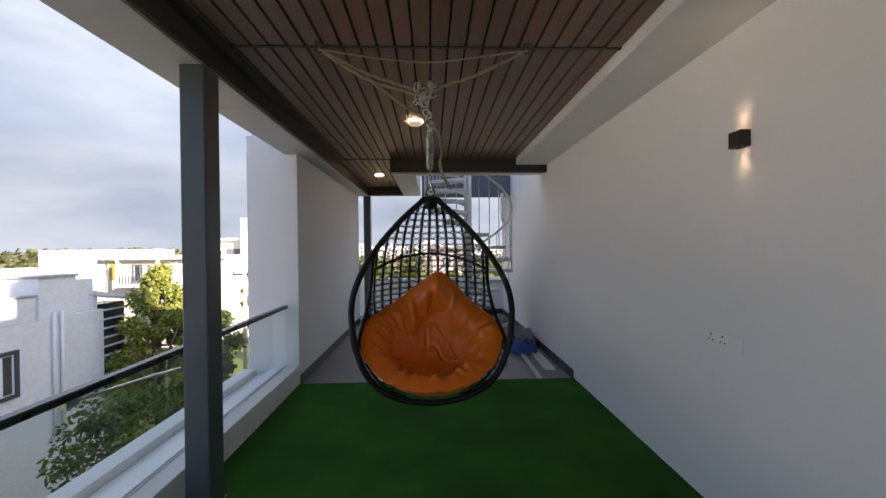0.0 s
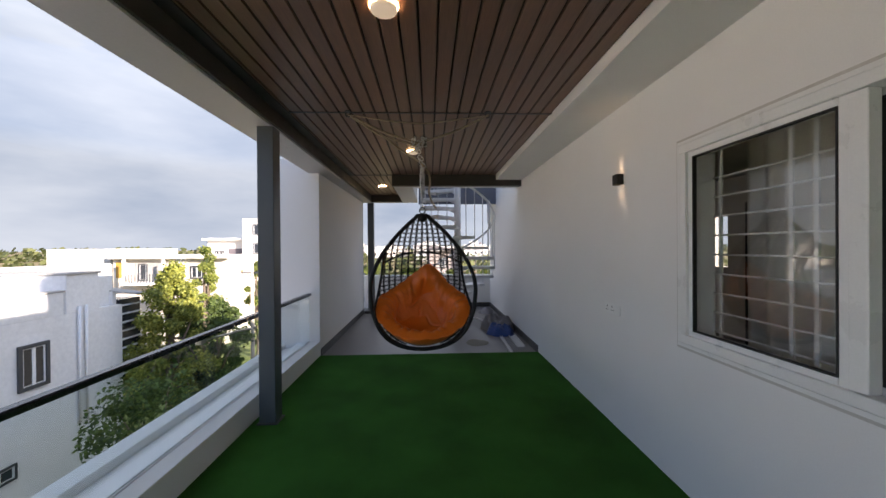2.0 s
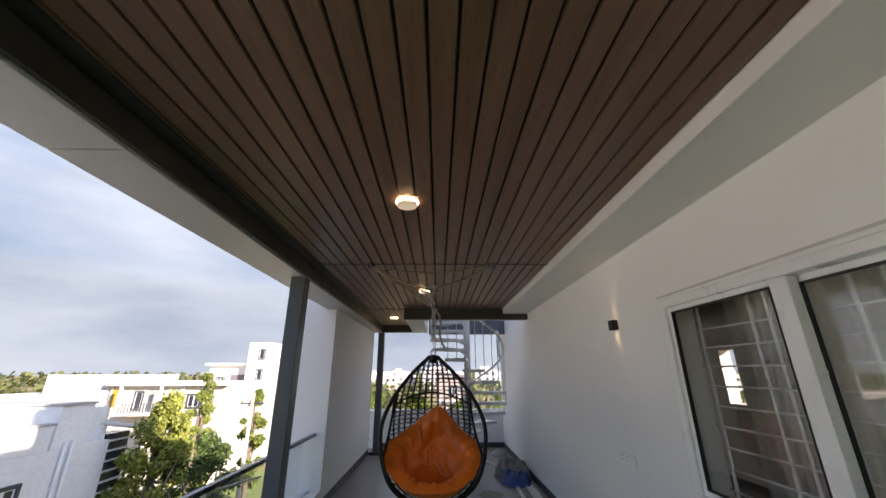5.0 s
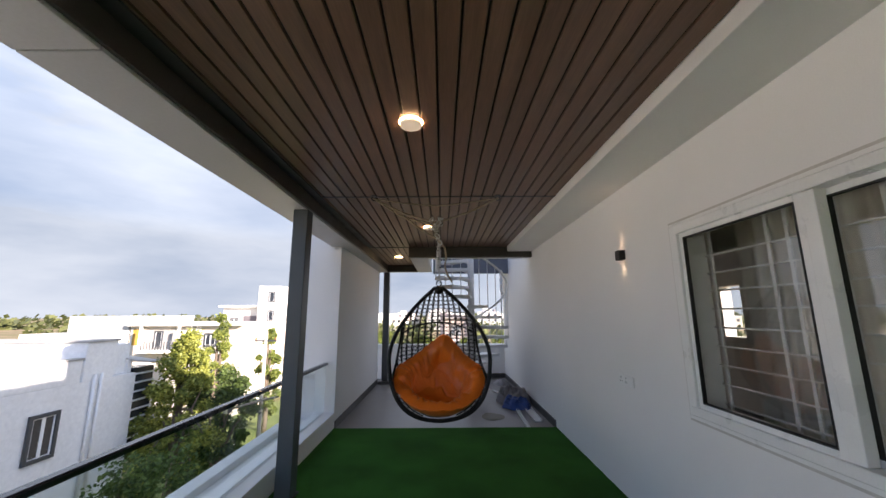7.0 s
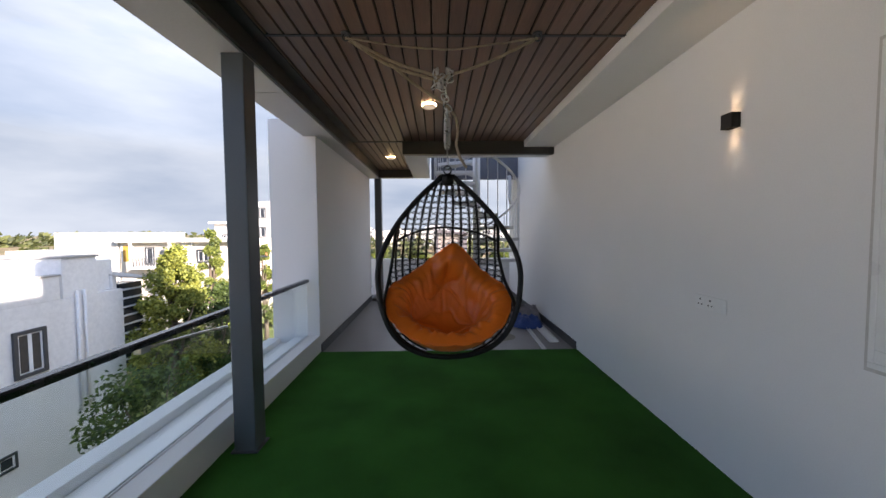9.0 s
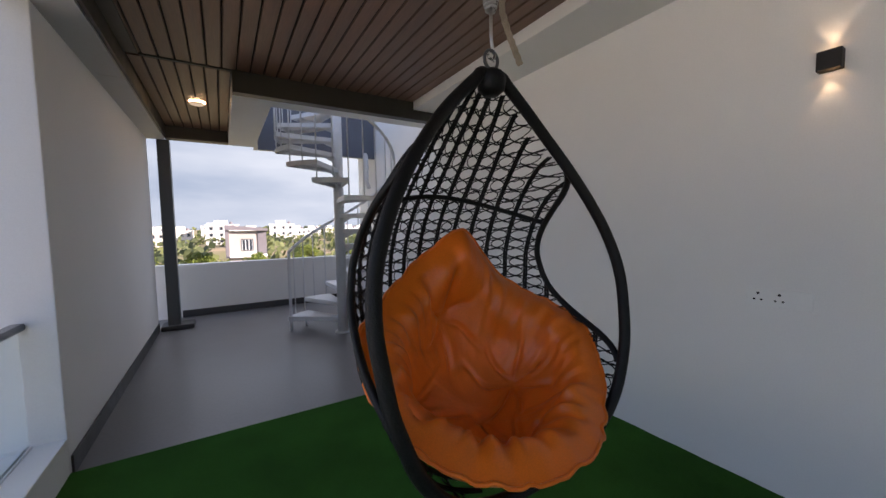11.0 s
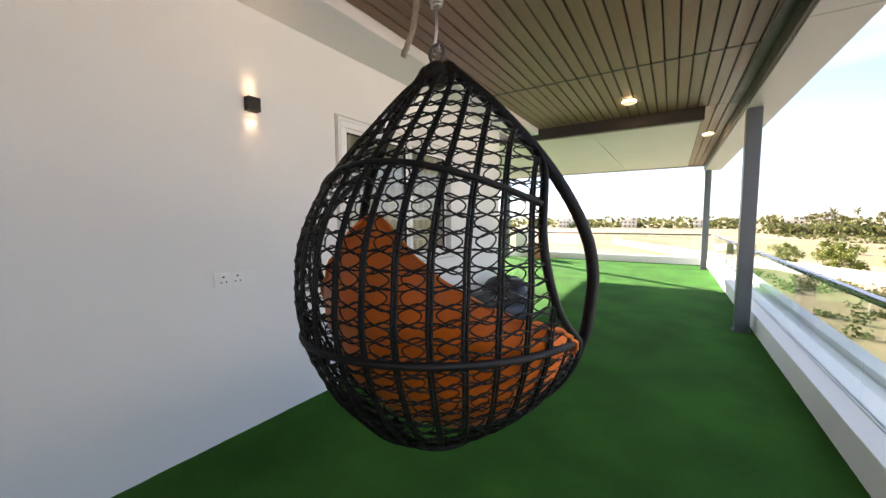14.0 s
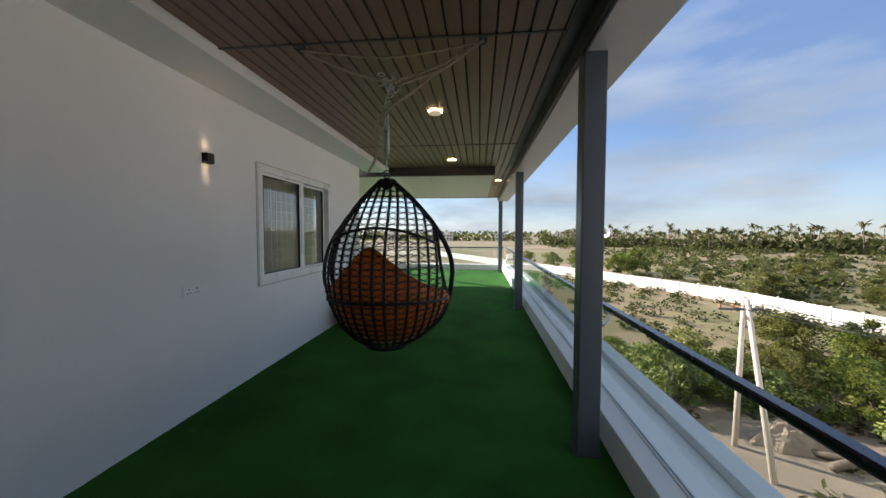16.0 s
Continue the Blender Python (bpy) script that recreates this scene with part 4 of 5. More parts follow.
crumple("grey_sheet", tp, TARP_GREY, lump(0.02, 0.28, 0.27, 0.42, 0.22, 1))
crumple("grey_fold", tp, TARP_GREY, lump(0.12, 0.05, 0.19, 0.28, 0.25, 3))
crumple("blue_sheet", tp, TARP_BLUE, lump(0.02, -0.18, 0.24, 0.26, 0.15, 7), "crumpled blue lining")
crumple("grey_sheet", tp, TARP_GREY, lump(0.18, 0.45, 0.11, 0.25, 0.13, 11))
for x, y, x2, y2, w, nm in ((1.47, 5.25, 1.43, 4.20, 0.022, "thin white aluminium section on the floor"), (1.66, 5.30, 1.64, 4.50, 0.06, "wide white aluminium section on the floor"), (1.16, 6.9, 1.50, 6.1, 0.02, "thin white aluminium section on the floor")):
    t = thing("aluminium_section", (x, y, 0), nm, "metal section", "sections on the floor")
    d = Vector((x2 - x, y2 - y, 0))
    s = Vector((-d.y, d.x, 0)).normalized() * w
    ringc = [-s, s, s + Vector((0, 0, 0.022)), s * 0.8 + Vector((0, 0, 0.022)), s * 0.8 + Vector((0, 0, 0.006)), -s * 0.8 + Vector((0, 0, 0.006)), -s * 0.8 + Vector((0, 0, 0.022)), -s + Vector((0, 0, 0.022))]
    part("profile", B().prism(ringc, d), ALU, t)
sk = thing("sack", (1.55, 7.35, 0), "small grey cement sack slumped in the corner", "sack")
crumple("cloth", sk, TARP_GREY, lump(0, 0, 0.17, 0.20, 0.11, 21))


def blot(u, v):
    a = 2 * math.pi * u
    r = v * (0.17 + 0.03 * noise.noise((math.cos(a) * 1.2, math.sin(a) * 1.2, 9)))
    return (1.02 + r * math.cos(a), 4.78 + 1.2 * r * math.sin(a), 0.0015)


setting("floor_stain", B().grid(blot, 40, 6), STAIN, label="ochre stain dried on the grey tiles")

# ---- bean bags by the window ----
def bean_bag(at, r, h, seed, label):
    t = thing("bean_bag", at, label, "bean bag", "bean bags")

    def fn(u, v):
        a = 2 * math.pi * u
        p = math.pi * v
        k = noise.noise((math.cos(a) * 1.6 + seed, math.sin(a) * 1.6, v * 3)) + 0.3 * math.sin(a * 6) * 0.12
        rr = r * (math.sin(p) ** 0.7) * (1 + 0.10 * k)
        z = h * (0.5 - 0.5 * math.cos(p)) ** 0.85
        return (rr * math.cos(a), rr * math.sin(a), max(0.001, z * (1 + 0.12 * k)))
    part("cover", B().grid(fn, 48, 24), NAVY, t, smooth=True)
    for i in range(6):
        part("seam", B().tube([tuple(c * 1.006 for c in fn(i / 6, v)) for v in np.linspace(0.12, 0.95, 24)], 0.006, 5), NAVY, t, smooth=True)
    part("handle", B().tube([(-0.06, 0, h * 0.99), (-0.04, 0, h * 1.08), (0.04, 0, h * 1.08), (0.06, 0, h * 0.99)], 0.012, 6), NAVY, t, smooth=True)


bean_bag((1.34, -0.62, 0.018), 0.40, 0.42, 1, "black leatherette bean bag on the turf by the wall")
bean_bag((1.42, -1.12, 0.018), 0.33, 0.52, 4, "navy leatherette bean bag standing behind another")

# ---- far end of the terrace ----
pl = thing("planter", (3.45, -8.55, 0.018), "square terracotta planter box at the parapet", "planter")
part("tub", B().prism([(-0.20, -0.20, 0), (0.20, -0.20, 0), (0.20, 0.20, 0), (-0.20, 0.20, 0)], (0, 0, 0.42)), TERRA, pl, bevel=0.01)
part("rim", B().box((-0.23, -0.23, 0.42), (0.23, 0.23, 0.50)), TERRA, pl, bevel=0.01)
part("soil", B().box((-0.19, -0.19, 0.50), (0.19, 0.19, 0.505)), BARK, pl)
pier = thing("parapet_pier", (4.0, Y_SOUTH + 0.12, 0.018), "short white plastered pier at the parapet", "pier")
part("shaft", B().box((-0.2, -0.1, 0), (0.2, 0.1, 0.86)), PLASTER, pier, bevel=0.006)
part("cap", B().box((-0.22, -0.12, 0.86), (0.22, 0.12, 0.90)), PLASTER, pier, bevel=0.006)

# ---- outside: ground ----
ZG = -6.5
gb = B()
rings = [0, 12, 30, 60, 110, 200, 400, 900, 2600]
gv = []
for r in rings[1:]:
    gv.append([(r * math.cos(2 * math.pi * k / 48), r * math.sin(2 * math.pi * k / 48), ZG + (0.35 * noise.noise((r * 0.2 + k, k * 0.7, 0)) if 12 < r < 500 else 0)) for k in range(48)])
gb.v = [(0, 0, ZG)] + [p for g in gv for p in g]
gb.f = [(0, 1 + k, 1 + (k + 1) % 48) for k in range(48)]
for i in range(len(gv) - 1):
    for k in range(48):
        a, c = 1 + i * 48, 1 + (i + 1) * 48
        gb.f.append((a + k, c + k, c + (k + 1) % 48, a + (k + 1) % 48))
single("ground", gb, GROUND, "dry scrubby open ground with patches of bare soil", "ground", "", "structure", True)


def patch(name, cx, cy, rx, ry, material, label, z):
    def fn(u, v):
        a = 2 * math.pi * u
        k = 1 + 0.25 * noise.noise((math.cos(a) * 1.5 + cx, math.sin(a) * 1.5, 3))
        return (cx + rx * v * k * math.cos(a), cy + ry * v * k * math.sin(a), z)
    setting(name, B().grid(fn, 36, 5), material, label=label)


patch("lawn", -11, 26, 5, 13, LAWN, "yellow-green rough lawn between the houses", ZG + 0.2)
patch("dirt_yard", -11.5, -8.5, 4.5, 5, ROAD, "bare dusty yard below the terrace", ZG + 0.2)
setting("road", B().prism([(-34, 52, ZG + 0.4), (-8, 46, ZG + 0.4), (30, 44, ZG + 0.4), (30, 49, ZG + 0.4), (-8, 51, ZG + 0.4), (-34, 57, ZG + 0.4)], (0, 0, 0.02)), ROAD, label="pale dirt road")


# ---- plants ----
def leaves(n, place, size, rnd):
    """n leaf blades, each a folded pair of triangles; place() gives a spot."""
    b = B()
    for _ in range(n):
        p = Vector(place())
        d = Vector((rnd.gauss(0, 1), rnd.gauss(0, 1), rnd.gauss(0, 0.7))).normalized()
        s = d.orthogonal().normalized() * (size * rnd.uniform(0.25, 0.42))
        l = d * size * rnd.uniform(0.7, 1.3)
        sag = Vector((0, 0, -0.12 * size))
        o = len(b.v)
        b.v += [tuple(p), tuple(p + l * 0.5 + s), tuple(p + l + sag), tuple(p + l * 0.5 - s)]
        b.f += [(o, o + 1, o + 2), (o, o + 2, o + 3)]
    return b


def clumps(rnd, count, r, h, z0, cone=0.0):
    out = []
    for _ in range(count):
        a, f = rnd.uniform(0, 2 * math.pi), rnd.uniform(0, 1) ** 0.6
        z = rnd.uniform(0, 1)
        k = (1 - cone * z) * math.sqrt(max(0.05, 1 - (2 * z - 0.85) ** 2 * 0.75))
        out.append((r * f * k * math.cos(a), r * f * k * math.sin(a), z0 + h * z, rnd.uniform(0.14, 0.30) * r * (1 - 0.5 * cone * z)))
    return out


def tree(at, height, r, seed, label, material=LEAF, n=5200, size=0.22, bare=0.3, cone=0.0, category="tree", group=""):
    rnd = random.Random(seed)
    t = thing("tree" if category == "tree" else "bush", at, label, category, group)
    cl = clumps(rnd, (75 if n > 15000 else 34) if n > 2000 else 16, r, height * (1 - bare), height * bare, cone)

    def place():
        c = rnd.choice(cl)
        v = Vector((rnd.gauss(0, 1), rnd.gauss(0, 1), rnd.gauss(0, 0.75)))
        v = v.normalized() * c[3] * rnd.uniform(0.45, 1.1)
        return (c[0] + v.x, c[1] + v.y, c[2] + v.z)
    tb = B()
    top = height * (0.9 if cone else 0.7)
    pts = [(0.12 * math.sin(k), 0.1 * math.cos(k * 1.3) - 0.1, top * k / 6) for k in range(7)]
    tb.tube(pts, [max(0.02, height * 0.026 * (1 - k / 7.5)) for k in range(7)], 7)
    part("trunk", tb, BARK, t, smooth=True)
    for c in cl[::4]:
        base = Vector(pts[rnd.randint(2, 4)])
        tip = Vector(c[:3])
        mid = base.lerp(tip, 0.5) + Vector((0, 0, 0.06 * height))
        part("limb", B().tube([base, mid, tip], [height * 0.011, height * 0.007, height * 0.003], 5), BARK, t, smooth=True)
    part("crown", leaves(n, place, size, rnd), material, t)
    return t


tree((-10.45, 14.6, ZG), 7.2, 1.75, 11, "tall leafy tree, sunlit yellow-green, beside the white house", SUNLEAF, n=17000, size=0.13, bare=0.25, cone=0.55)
tree((-8.0, 10.4, ZG), 3.9, 1.9, 12, "low spreading tree below the railing, leaves coloured a shaded dark green", DARKLEAF, n=7000, size=0.13, bare=0.4)
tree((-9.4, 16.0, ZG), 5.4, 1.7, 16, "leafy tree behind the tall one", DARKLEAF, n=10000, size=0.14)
tree((-14.7, 24.0, ZG), 8.0, 1.7, 13, "dense upright conical tree, bright green", n=12000, size=0.15, bare=0.15, cone=0.65)
tree((-12.0, 25.5, ZG), 7.0, 1.3, 14, "dense upright conical tree, bright green", n=8000, size=0.16, bare=0.15, cone=0.6)
tree((-45, 27, ZG), 7.9, 4.6, 15, "wide rounded tree standing past the rooftops", n=5000, size=0.42)
near_tree = tree((-16.2, -15.4, ZG), 3.5, 1.9, 21, "leafy scrub tree beside the compound wall", SHRUB, 7000, 0.17, 0.2)
bush = tree((-37.6, -45.7, ZG), 2.4, 2.0, 22, "dense leafy bush on dry ground", SHRUB, 4200, 0.2, 0.05, category="bush", group="scrub bushes")
bush2 = tree((-21.5, -16.5, ZG), 3.1, 1.8, 23, "dense leafy bush on dry ground", LEAF, 5200, 0.18, 0.1, category="bush", group="scrub bushes")
rnd = random.Random(31)


def strew(src, spots, lo, hi, group):
    src["group"] = group
    for x, y in spots:
        s = rnd.uniform(lo, hi)
        c = copy_thing(src, pose(x, y, ZG, 0, 0, rnd.uniform(0, 360)))
        c.scale = (s * rnd.uniform(0.9, 1.25), s, s * rnd.uniform(0.75, 1.05))


strew(near_tree, [(-17.2, -8.0), (-9.0, -14.3), (-18.4, -2.5), (-11.3, -15.4), (-19.5, -13.0), (-25.0, -18.0), (-25.5, -13.5), (-14.0, -13.2), (-21.0, -15.0)], 0.55, 0.85, "scrub trees")
strew(bush2, [(-8.4, -12.6), (-15.6, -8.5), (-16.5, -5.5), (-15.8, -11.2), (-10.4, -13.2), (-12.6, -12.4), (-17.5, -16.5), (-23.5, -19.5), (-20, -10.0), (-13.5, -15.2), (-26, -21), (-18.6, -14.4), (-7.6, -16.0)], 0.55, 0.95, "scrub bushes")
strew(bush, [(-39, -44), (-36, -46.5), (-34.5, -43), (-41, -47), (-36, -56), (-28.6, -62.8), (-42, -52), (-47, -60), (-33, -60), (-52, -48), (-58, -66), (-40, -75), (-30, -82), (-48, -85), (-66, -60), (-75, -80), (-56, -95), (-38, -100), (-25, -95), (-85, -100), (-70, -112), (-46, -118), (-62, -40), (-72, -46), (-45, -40), (-22, -72)], 0.5, 1.05, "scrub bushes")
strew(bush2, [(-27, -66), (-31, -70), (-20, -66), (-15, -72), (-95, -75), (-82, -60), (-30, -110), (-12, -88), (-60, -128), (-24, 60), (-12, 66), (-20, 72), (4, 62), (12, 66), (18, 60), (26, 70), (-4, 78), (36, 64), (-40, 70), (-32, 82), (15, 84), (28, 88), (42, 84), (-14, 92), (-52, 88), (9, 55), (-2, 58)], 1.0, 1.7, "scrub bushes")


def palm(at, h, seed):
    rn = random.Random(seed)
    t = thing("palm_tree", at, "tall coconut palm in the distant grove", "palm tree", "palm grove")
    part("trunk", B().tube([(0.25 * math.sin(k * 0.6 + seed), 0.2 * math.sin(k * 0.5), h * k / 5) for k in range(6)], [0.22 - 0.02 * k for k in range(6)], 6), BARK, t, smooth=True)
    fb = B()
    top = Vector((0.25 * math.sin(3 + seed), 0.2 * math.sin(2.5), h))
    for i in range(17):
        a, lift, L = i * 2.4, rn.uniform(-0.5, 2.4), rn.uniform(1.9, 3.0)
        d = Vector((math.cos(a), math.sin(a), 0))
        s = Vector((-math.sin(a), math.cos(a), 0))
        prev = None
        for k in range(7):
            f = k / 6
            c = top + d * L * f * (1 - 0.15 * f) + Vector((0, 0, lift * L * 0.5 * f - 1.7 * f * f))
            w = 0.30 * math.sin(math.pi * min(1, 0.12 + f * 0.88)) + 0.03
            cur = (c + s * w - Vector((0, 0, w * 0.7)), c, c - s * w - Vector((0, 0, w * 0.7)))
            if prev and k % 1 == 0:
                o = len(fb.v)
                fb.v += [tuple(q) for q in (*prev, *cur)]
                fb.f += [(o, o + 3, o + 4, o + 1), (o + 1, o + 4, o + 5, o + 2)]
            prev = cur
    part("fronds", fb, FROND, t)
    return t


palms = [palm((-75, -205, ZG), 9.5, 1), palm((-120, -165, ZG), 10.5, 2), palm((-160, -130, ZG), 8.6, 3)]
for i in range(150):
    f = rnd.random()
    x, y = -48 + f * -185 + rnd.gauss(0, 7), -240 + f * 160 + rnd.gauss(0, 9)
    c = copy_thing(palms[i % 3], pose(x, y, ZG, 0, 0, rnd.uniform(0, 360)))
    s = rnd.uniform(0.65, 1.0)
    c.scale = (s, s, s * 1.1)


def woods(name, spots, size, h, label):
    """A far belt of scrub."""
    b = B()
    rn = random.Random(77)
    for x, y in spots:
        for _ in range(26):
            p = Vector((x + rn.gauss(0, size * 1.2), y + rn.gauss(0, size * 1.2), ZG + h * rn.random() ** 1.3))
            d = Vector((rn.gauss(0, 1), rn.gauss(0, 1), rn.gauss(0, 0.6))).normalized() * size
            s = d.orthogonal().normalized() * size * 0.6
            o = len(b.v)
            b.v += [tuple(p), tuple(p + d * 0.5 + s), tuple(p + d), tuple(p + d * 0.5 - s)]
            b.f += [(o, o + 1, o + 2, o + 3)]
    single(name, b, WOODS, label, "woods", "", "stuff")


woods("far_woods", [((330 + 60 * rnd.random()) * math.cos(a), (330 + 60 * rnd.random()) * math.sin(a)) for a in np.linspace(0, 2 * math.pi, 420)], 3.2, 8.0, "far belt of scrub and trees along the horizon")
woods("scrub", [(-40 - 150 * rnd.random(), -50 - 150 * rnd.random()) for _ in range(260)], 1.1, 1.6, "low dry scrub scattered over the field")
woods("dry_tufts", [(-6 - 34 * rnd.random(), -6 - 58 * rnd.random()) for _ in range(420)], 0.28, 0.45, "dry grass tufts and weeds on bare soil")
woods("field_weeds", [(-36 - 60 * rnd.random(), -30 - 75 * rnd.random()) for _ in range(420)], 0.45, 0.6, "dry weeds over the open field")
woods("grove_undergrowth", [(-45 - 190 * f + rnd.gauss(0, 6), -236 + 160 * f + rnd.gauss(0, 6)) for f in np.linspace(0, 1, 190)], 1.9, 4.5, "undergrowth below the palms")
woods("town_trees", [(-170 + 300 * rnd.random(), 75 + 190 * rnd.random()) for _ in range(230)], 1.7, 4.0, "mixed trees among the distant houses")

# ---- heap and logs in the yard ----
def heap(u, v):
    a = 2 * math.pi * u
    k = 1 + 0.3 * noise.noise((2 * math.cos(a), 2 * math.sin(a), 6))
    rough = 0.25 * noise.noise((5 * v * math.cos(a), 5 * v * math.sin(a), 2)) + 0.1 * noise.noise((14 * v * math.cos(a), 14 * v * math.sin(a), 2))
    return (1.5 * v * k * math.cos(a), 0.9 * v * k * math.sin(a), max(-0.05, 0.75 * (1 - v * v) * (1 + rough)))


sh = thing("soil_heap", (-11.9, -9.5, ZG + 0.22), "low heap of grey-brown soil and rubble in the yard", "soil heap")
part("mound", B().grid(heap, 48, 14), ROAD, sh)
for x, y, turn, r in ((-12.4, -8.1, 20, 0.16), (-12.9, -8.5, 65, 0.13), (-12.2, -8.6, -30, 0.12)):
    lg = thing("log", (x, y, ZG + 0.2 + r), "cut tree trunk lying on bare soil", "log", "logs in the yard", turn)
    part("trunk", B().tube([(-0.8, 0, 0), (-0.2, 0.05, 0.02), (0.7, 0, 0)], [r, r * 1.05, r * 0.85], 10), BARK, lg, smooth=True)

# ---- compound wall of precast panels ----
cw = thing("compound_wall", (-30.6, -26.8, ZG), "long whitewashed precast compound wall across dry land", "compound wall")
line = [Vector((-34.5, -3.0, 0)), Vector((-30.6, -26.8, 0)), Vector((-28.4, -40.4, 0)), Vector((-19.6, -58.6, 0)), Vector((-2, -88, 0)), Vector((14, -118, 0))]
pm, qm = None, None
for a, c in zip(line, line[1:]):
    n = max(1, round((c - a).length / 2.5))
    for i in range(n):
        p, q = a.lerp(c, i / n), a.lerp(c, (i + 1) / n)
        ang = math.degrees(math.atan2((q - p).y, (q - p).x))
        if pm is None:
            pm = B().box((0.09, -0.03, 0), (2.42, 0.03, 0.52)).box((0.09, -0.03, 0.53), (2.42, 0.03, 1.04)).box((0.09, -0.03, 1.05), (2.42, 0.03, 1.55)).mesh("panel", WHITEWASH)
            qm = B().box((-0.08, -0.08, 0), (0.08, 0.08, 1.66)).mesh("post", WHITEWASH)
        for me, nm in ((pm, "panel"), (qm, "post")):
            o = new(nm, me)
            o.parent = cw
            o.matrix_local = Matrix.Translation(Vector((p.x + 30.6, p.y + 26.8, rnd.uniform(-0.03, 0.03)))) @ pose(0, 0, 0, 0, 0, ang)

# ---- electricity poles ----
ep = thing("electricity_pole", (-9.63, -9.05, ZG), "pair of leaning concrete electricity poles with a cross-arm", "electricity pole")
part("pole", B().tube([(0.0, -0.06, 0), (-0.12, -0.04, 5.65)], [0.10, 0.075], 8), POLE, ep, smooth=True)
part("strut", B().tube([(0.2, 2.05, 0), (-0.1, 0.12, 5.6)], [0.10, 0.075], 8), POLE, ep, smooth=True)
part("cross_arm", B().box((-0.75, -0.03, 5.17), (0.75, 0.03, 5.25)), STEEL, ep)
for x in (-0.7, -0.25, 0.25, 0.7):
    part("insulator", B().lathe([(0.03, 0), (0.055, 0.03), (0.04, 0.08), (0.05, 0.1), (0.02, 0.16)], (x, 0, 5.25), 8), TERRA, ep)
for i, x in enumerate((-0.7, -0.25, 0.25, 0.7)):
    wt = thing("power_cable", (-9.63 + x, -9.05, ZG + 5.4), "thin sagging overhead power cable", "cable", "power cables")
    part("wire", B().tube([(-16.0 * f, 9.0 * f, -1.1 * f * (1 - f) * 4 + 0.5 * f) for f in np.linspace(0, 1, 14)], 0.014, 4), STEEL, wt)
p2 = thing("electricity_pole", (-7.8, 16.0, ZG), "slim grey concrete electricity pole beside the lawn", "electricity pole")
part("pole", B().tube([(0, 0, 0), (0, 0, 7.3)], [0.11, 0.07], 8), POLE, p2, smooth=True)
part("cross_arm", B().box((-0.5, -0.03, 6.85), (0.5, 0.03, 6.92)), STEEL, p2)
for x in (-0.45, 0.45):
    part("insulator", B().lathe([(0.03, 0), (0.05, 0.04), (0.02, 0.12)], (x, 0, 6.92), 8), TERRA, p2)


# ---- houses ----
def opening(parent, lo, hi, axis, frame_mat=STEEL, panes=2, proud=0.05):
    """A window set in a wall face: a raised frame, panes of dark glass and mullions. axis: the face's normal, as sign and letter."""
    sgn = -1 if axis[0] == "-" else 1
    k = "xy".index(axis[1])
    o = 1 - k

    def bx(b, u0, u1, w0, w1, d0, d1):
        a, c = [0, 0, w0], [0, 0, w1]
        a[o], c[o] = u0, u1
        f0, f1 = sorted((lo[k] + sgn * d0, lo[k] + sgn * d1))
        a[k], c[k] = f0, f1
        b.box(a, c)
    u0, u1 = sorted((lo[o], hi[o]))
    w = min(0.14, 0.12 * (u1 - u0))
    fb = B()
    bx(fb, u0, u1, lo[2], lo[2] + w, 0.0, proud)
    bx(fb, u0, u1, hi[2] - w, hi[2], 0.0, proud)
    bx(fb, u0, u0 + w, lo[2] + w, hi[2] - w, 0.0, proud)
    bx(fb, u1 - w, u1, lo[2] + w, hi[2] - w, 0.0, proud)
    wobj = part("window", fb, frame_mat, parent)
    for i in range(panes):
        a, c = u0 + w + (u1 - u0 - 2 * w) * i / panes, u0 + w + (u1 - u0 - 2 * w) * (i + 1) / panes
        pb = B()
        bx(pb, a + 0.05, c - 0.05, lo[2] + w + 0.04, hi[2] - w - 0.04, 0.004, 0.018)
        part("pane", pb, DARKWIN, wobj)
        mb = B()
        bx(mb, a, a + 0.05, lo[2] + w, hi[2] - w, 0.0, 0.03)
        bx(mb, c - 0.05, c, lo[2] + w, hi[2] - w, 0.0, 0.03)
        part("mullion", mb, UPVC, wobj)
    return wobj


nb = thing("neighbour_house", (-11.5, 5.0, ZG), "white plastered neighbour house with flat parapet roof", "house")
part("wall", B().box((-9, -9, 0), (0, 8.5, 5.9)), HOUSE, nb)
part("parapet", B().box((-0.2, -9, 5.9), (0, 6.3, 6.62)).box((-9, 8.3, 5.9), (-0.2, 8.5, 6.4)), HOUSE, nb, bevel=0.02)
part("roof_room", B().box((-7, 6.4, 5.9), (-0.02, 7.55, 7.15)).box((-6, 7.62, 5.9), (-0.3, 8.45, 7.0)), HOUSE, nb, bevel=0.02)
part("coping", B().box((-7.05, 6.35, 7.15), (0.03, 7.6, 7.22)).box((-0.24, -9.02, 6.62), (0.03, 6.33, 6.68)), CONCRETE, nb, bevel=0.01)
opening(nb, (0, 4.95, 3.88), (0, 5.80, 5.21), "+x", STEEL, 2, 0.07)
opening(nb, (0, -0.8, 3.88), (0, 0.6, 5.21), "+x", STEEL, 3, 0.07)
opening(nb, (0, 4.4, 1.5), (0, 4.9, 1.95), "+x", STEEL, 1, 0.05)
opening(nb, (0, 0.5, 0.9), (0, 2.0, 2.2), "+x", STEEL, 2, 0.05)
part("awning", B().prism([(-2.4, 7.4, 6.95), (0.05, 8.45, 6.3), (0.55, 9.8, 6.05), (-2.2, 9.8, 6.45)], (0, 0, 0.06)), CONCRETE, nb)
lv = part("louvre_frame", B().box((-0.9, 8.55, 3.0), (-0.15, 9.55, 6.05)), DARKWIN, nb)
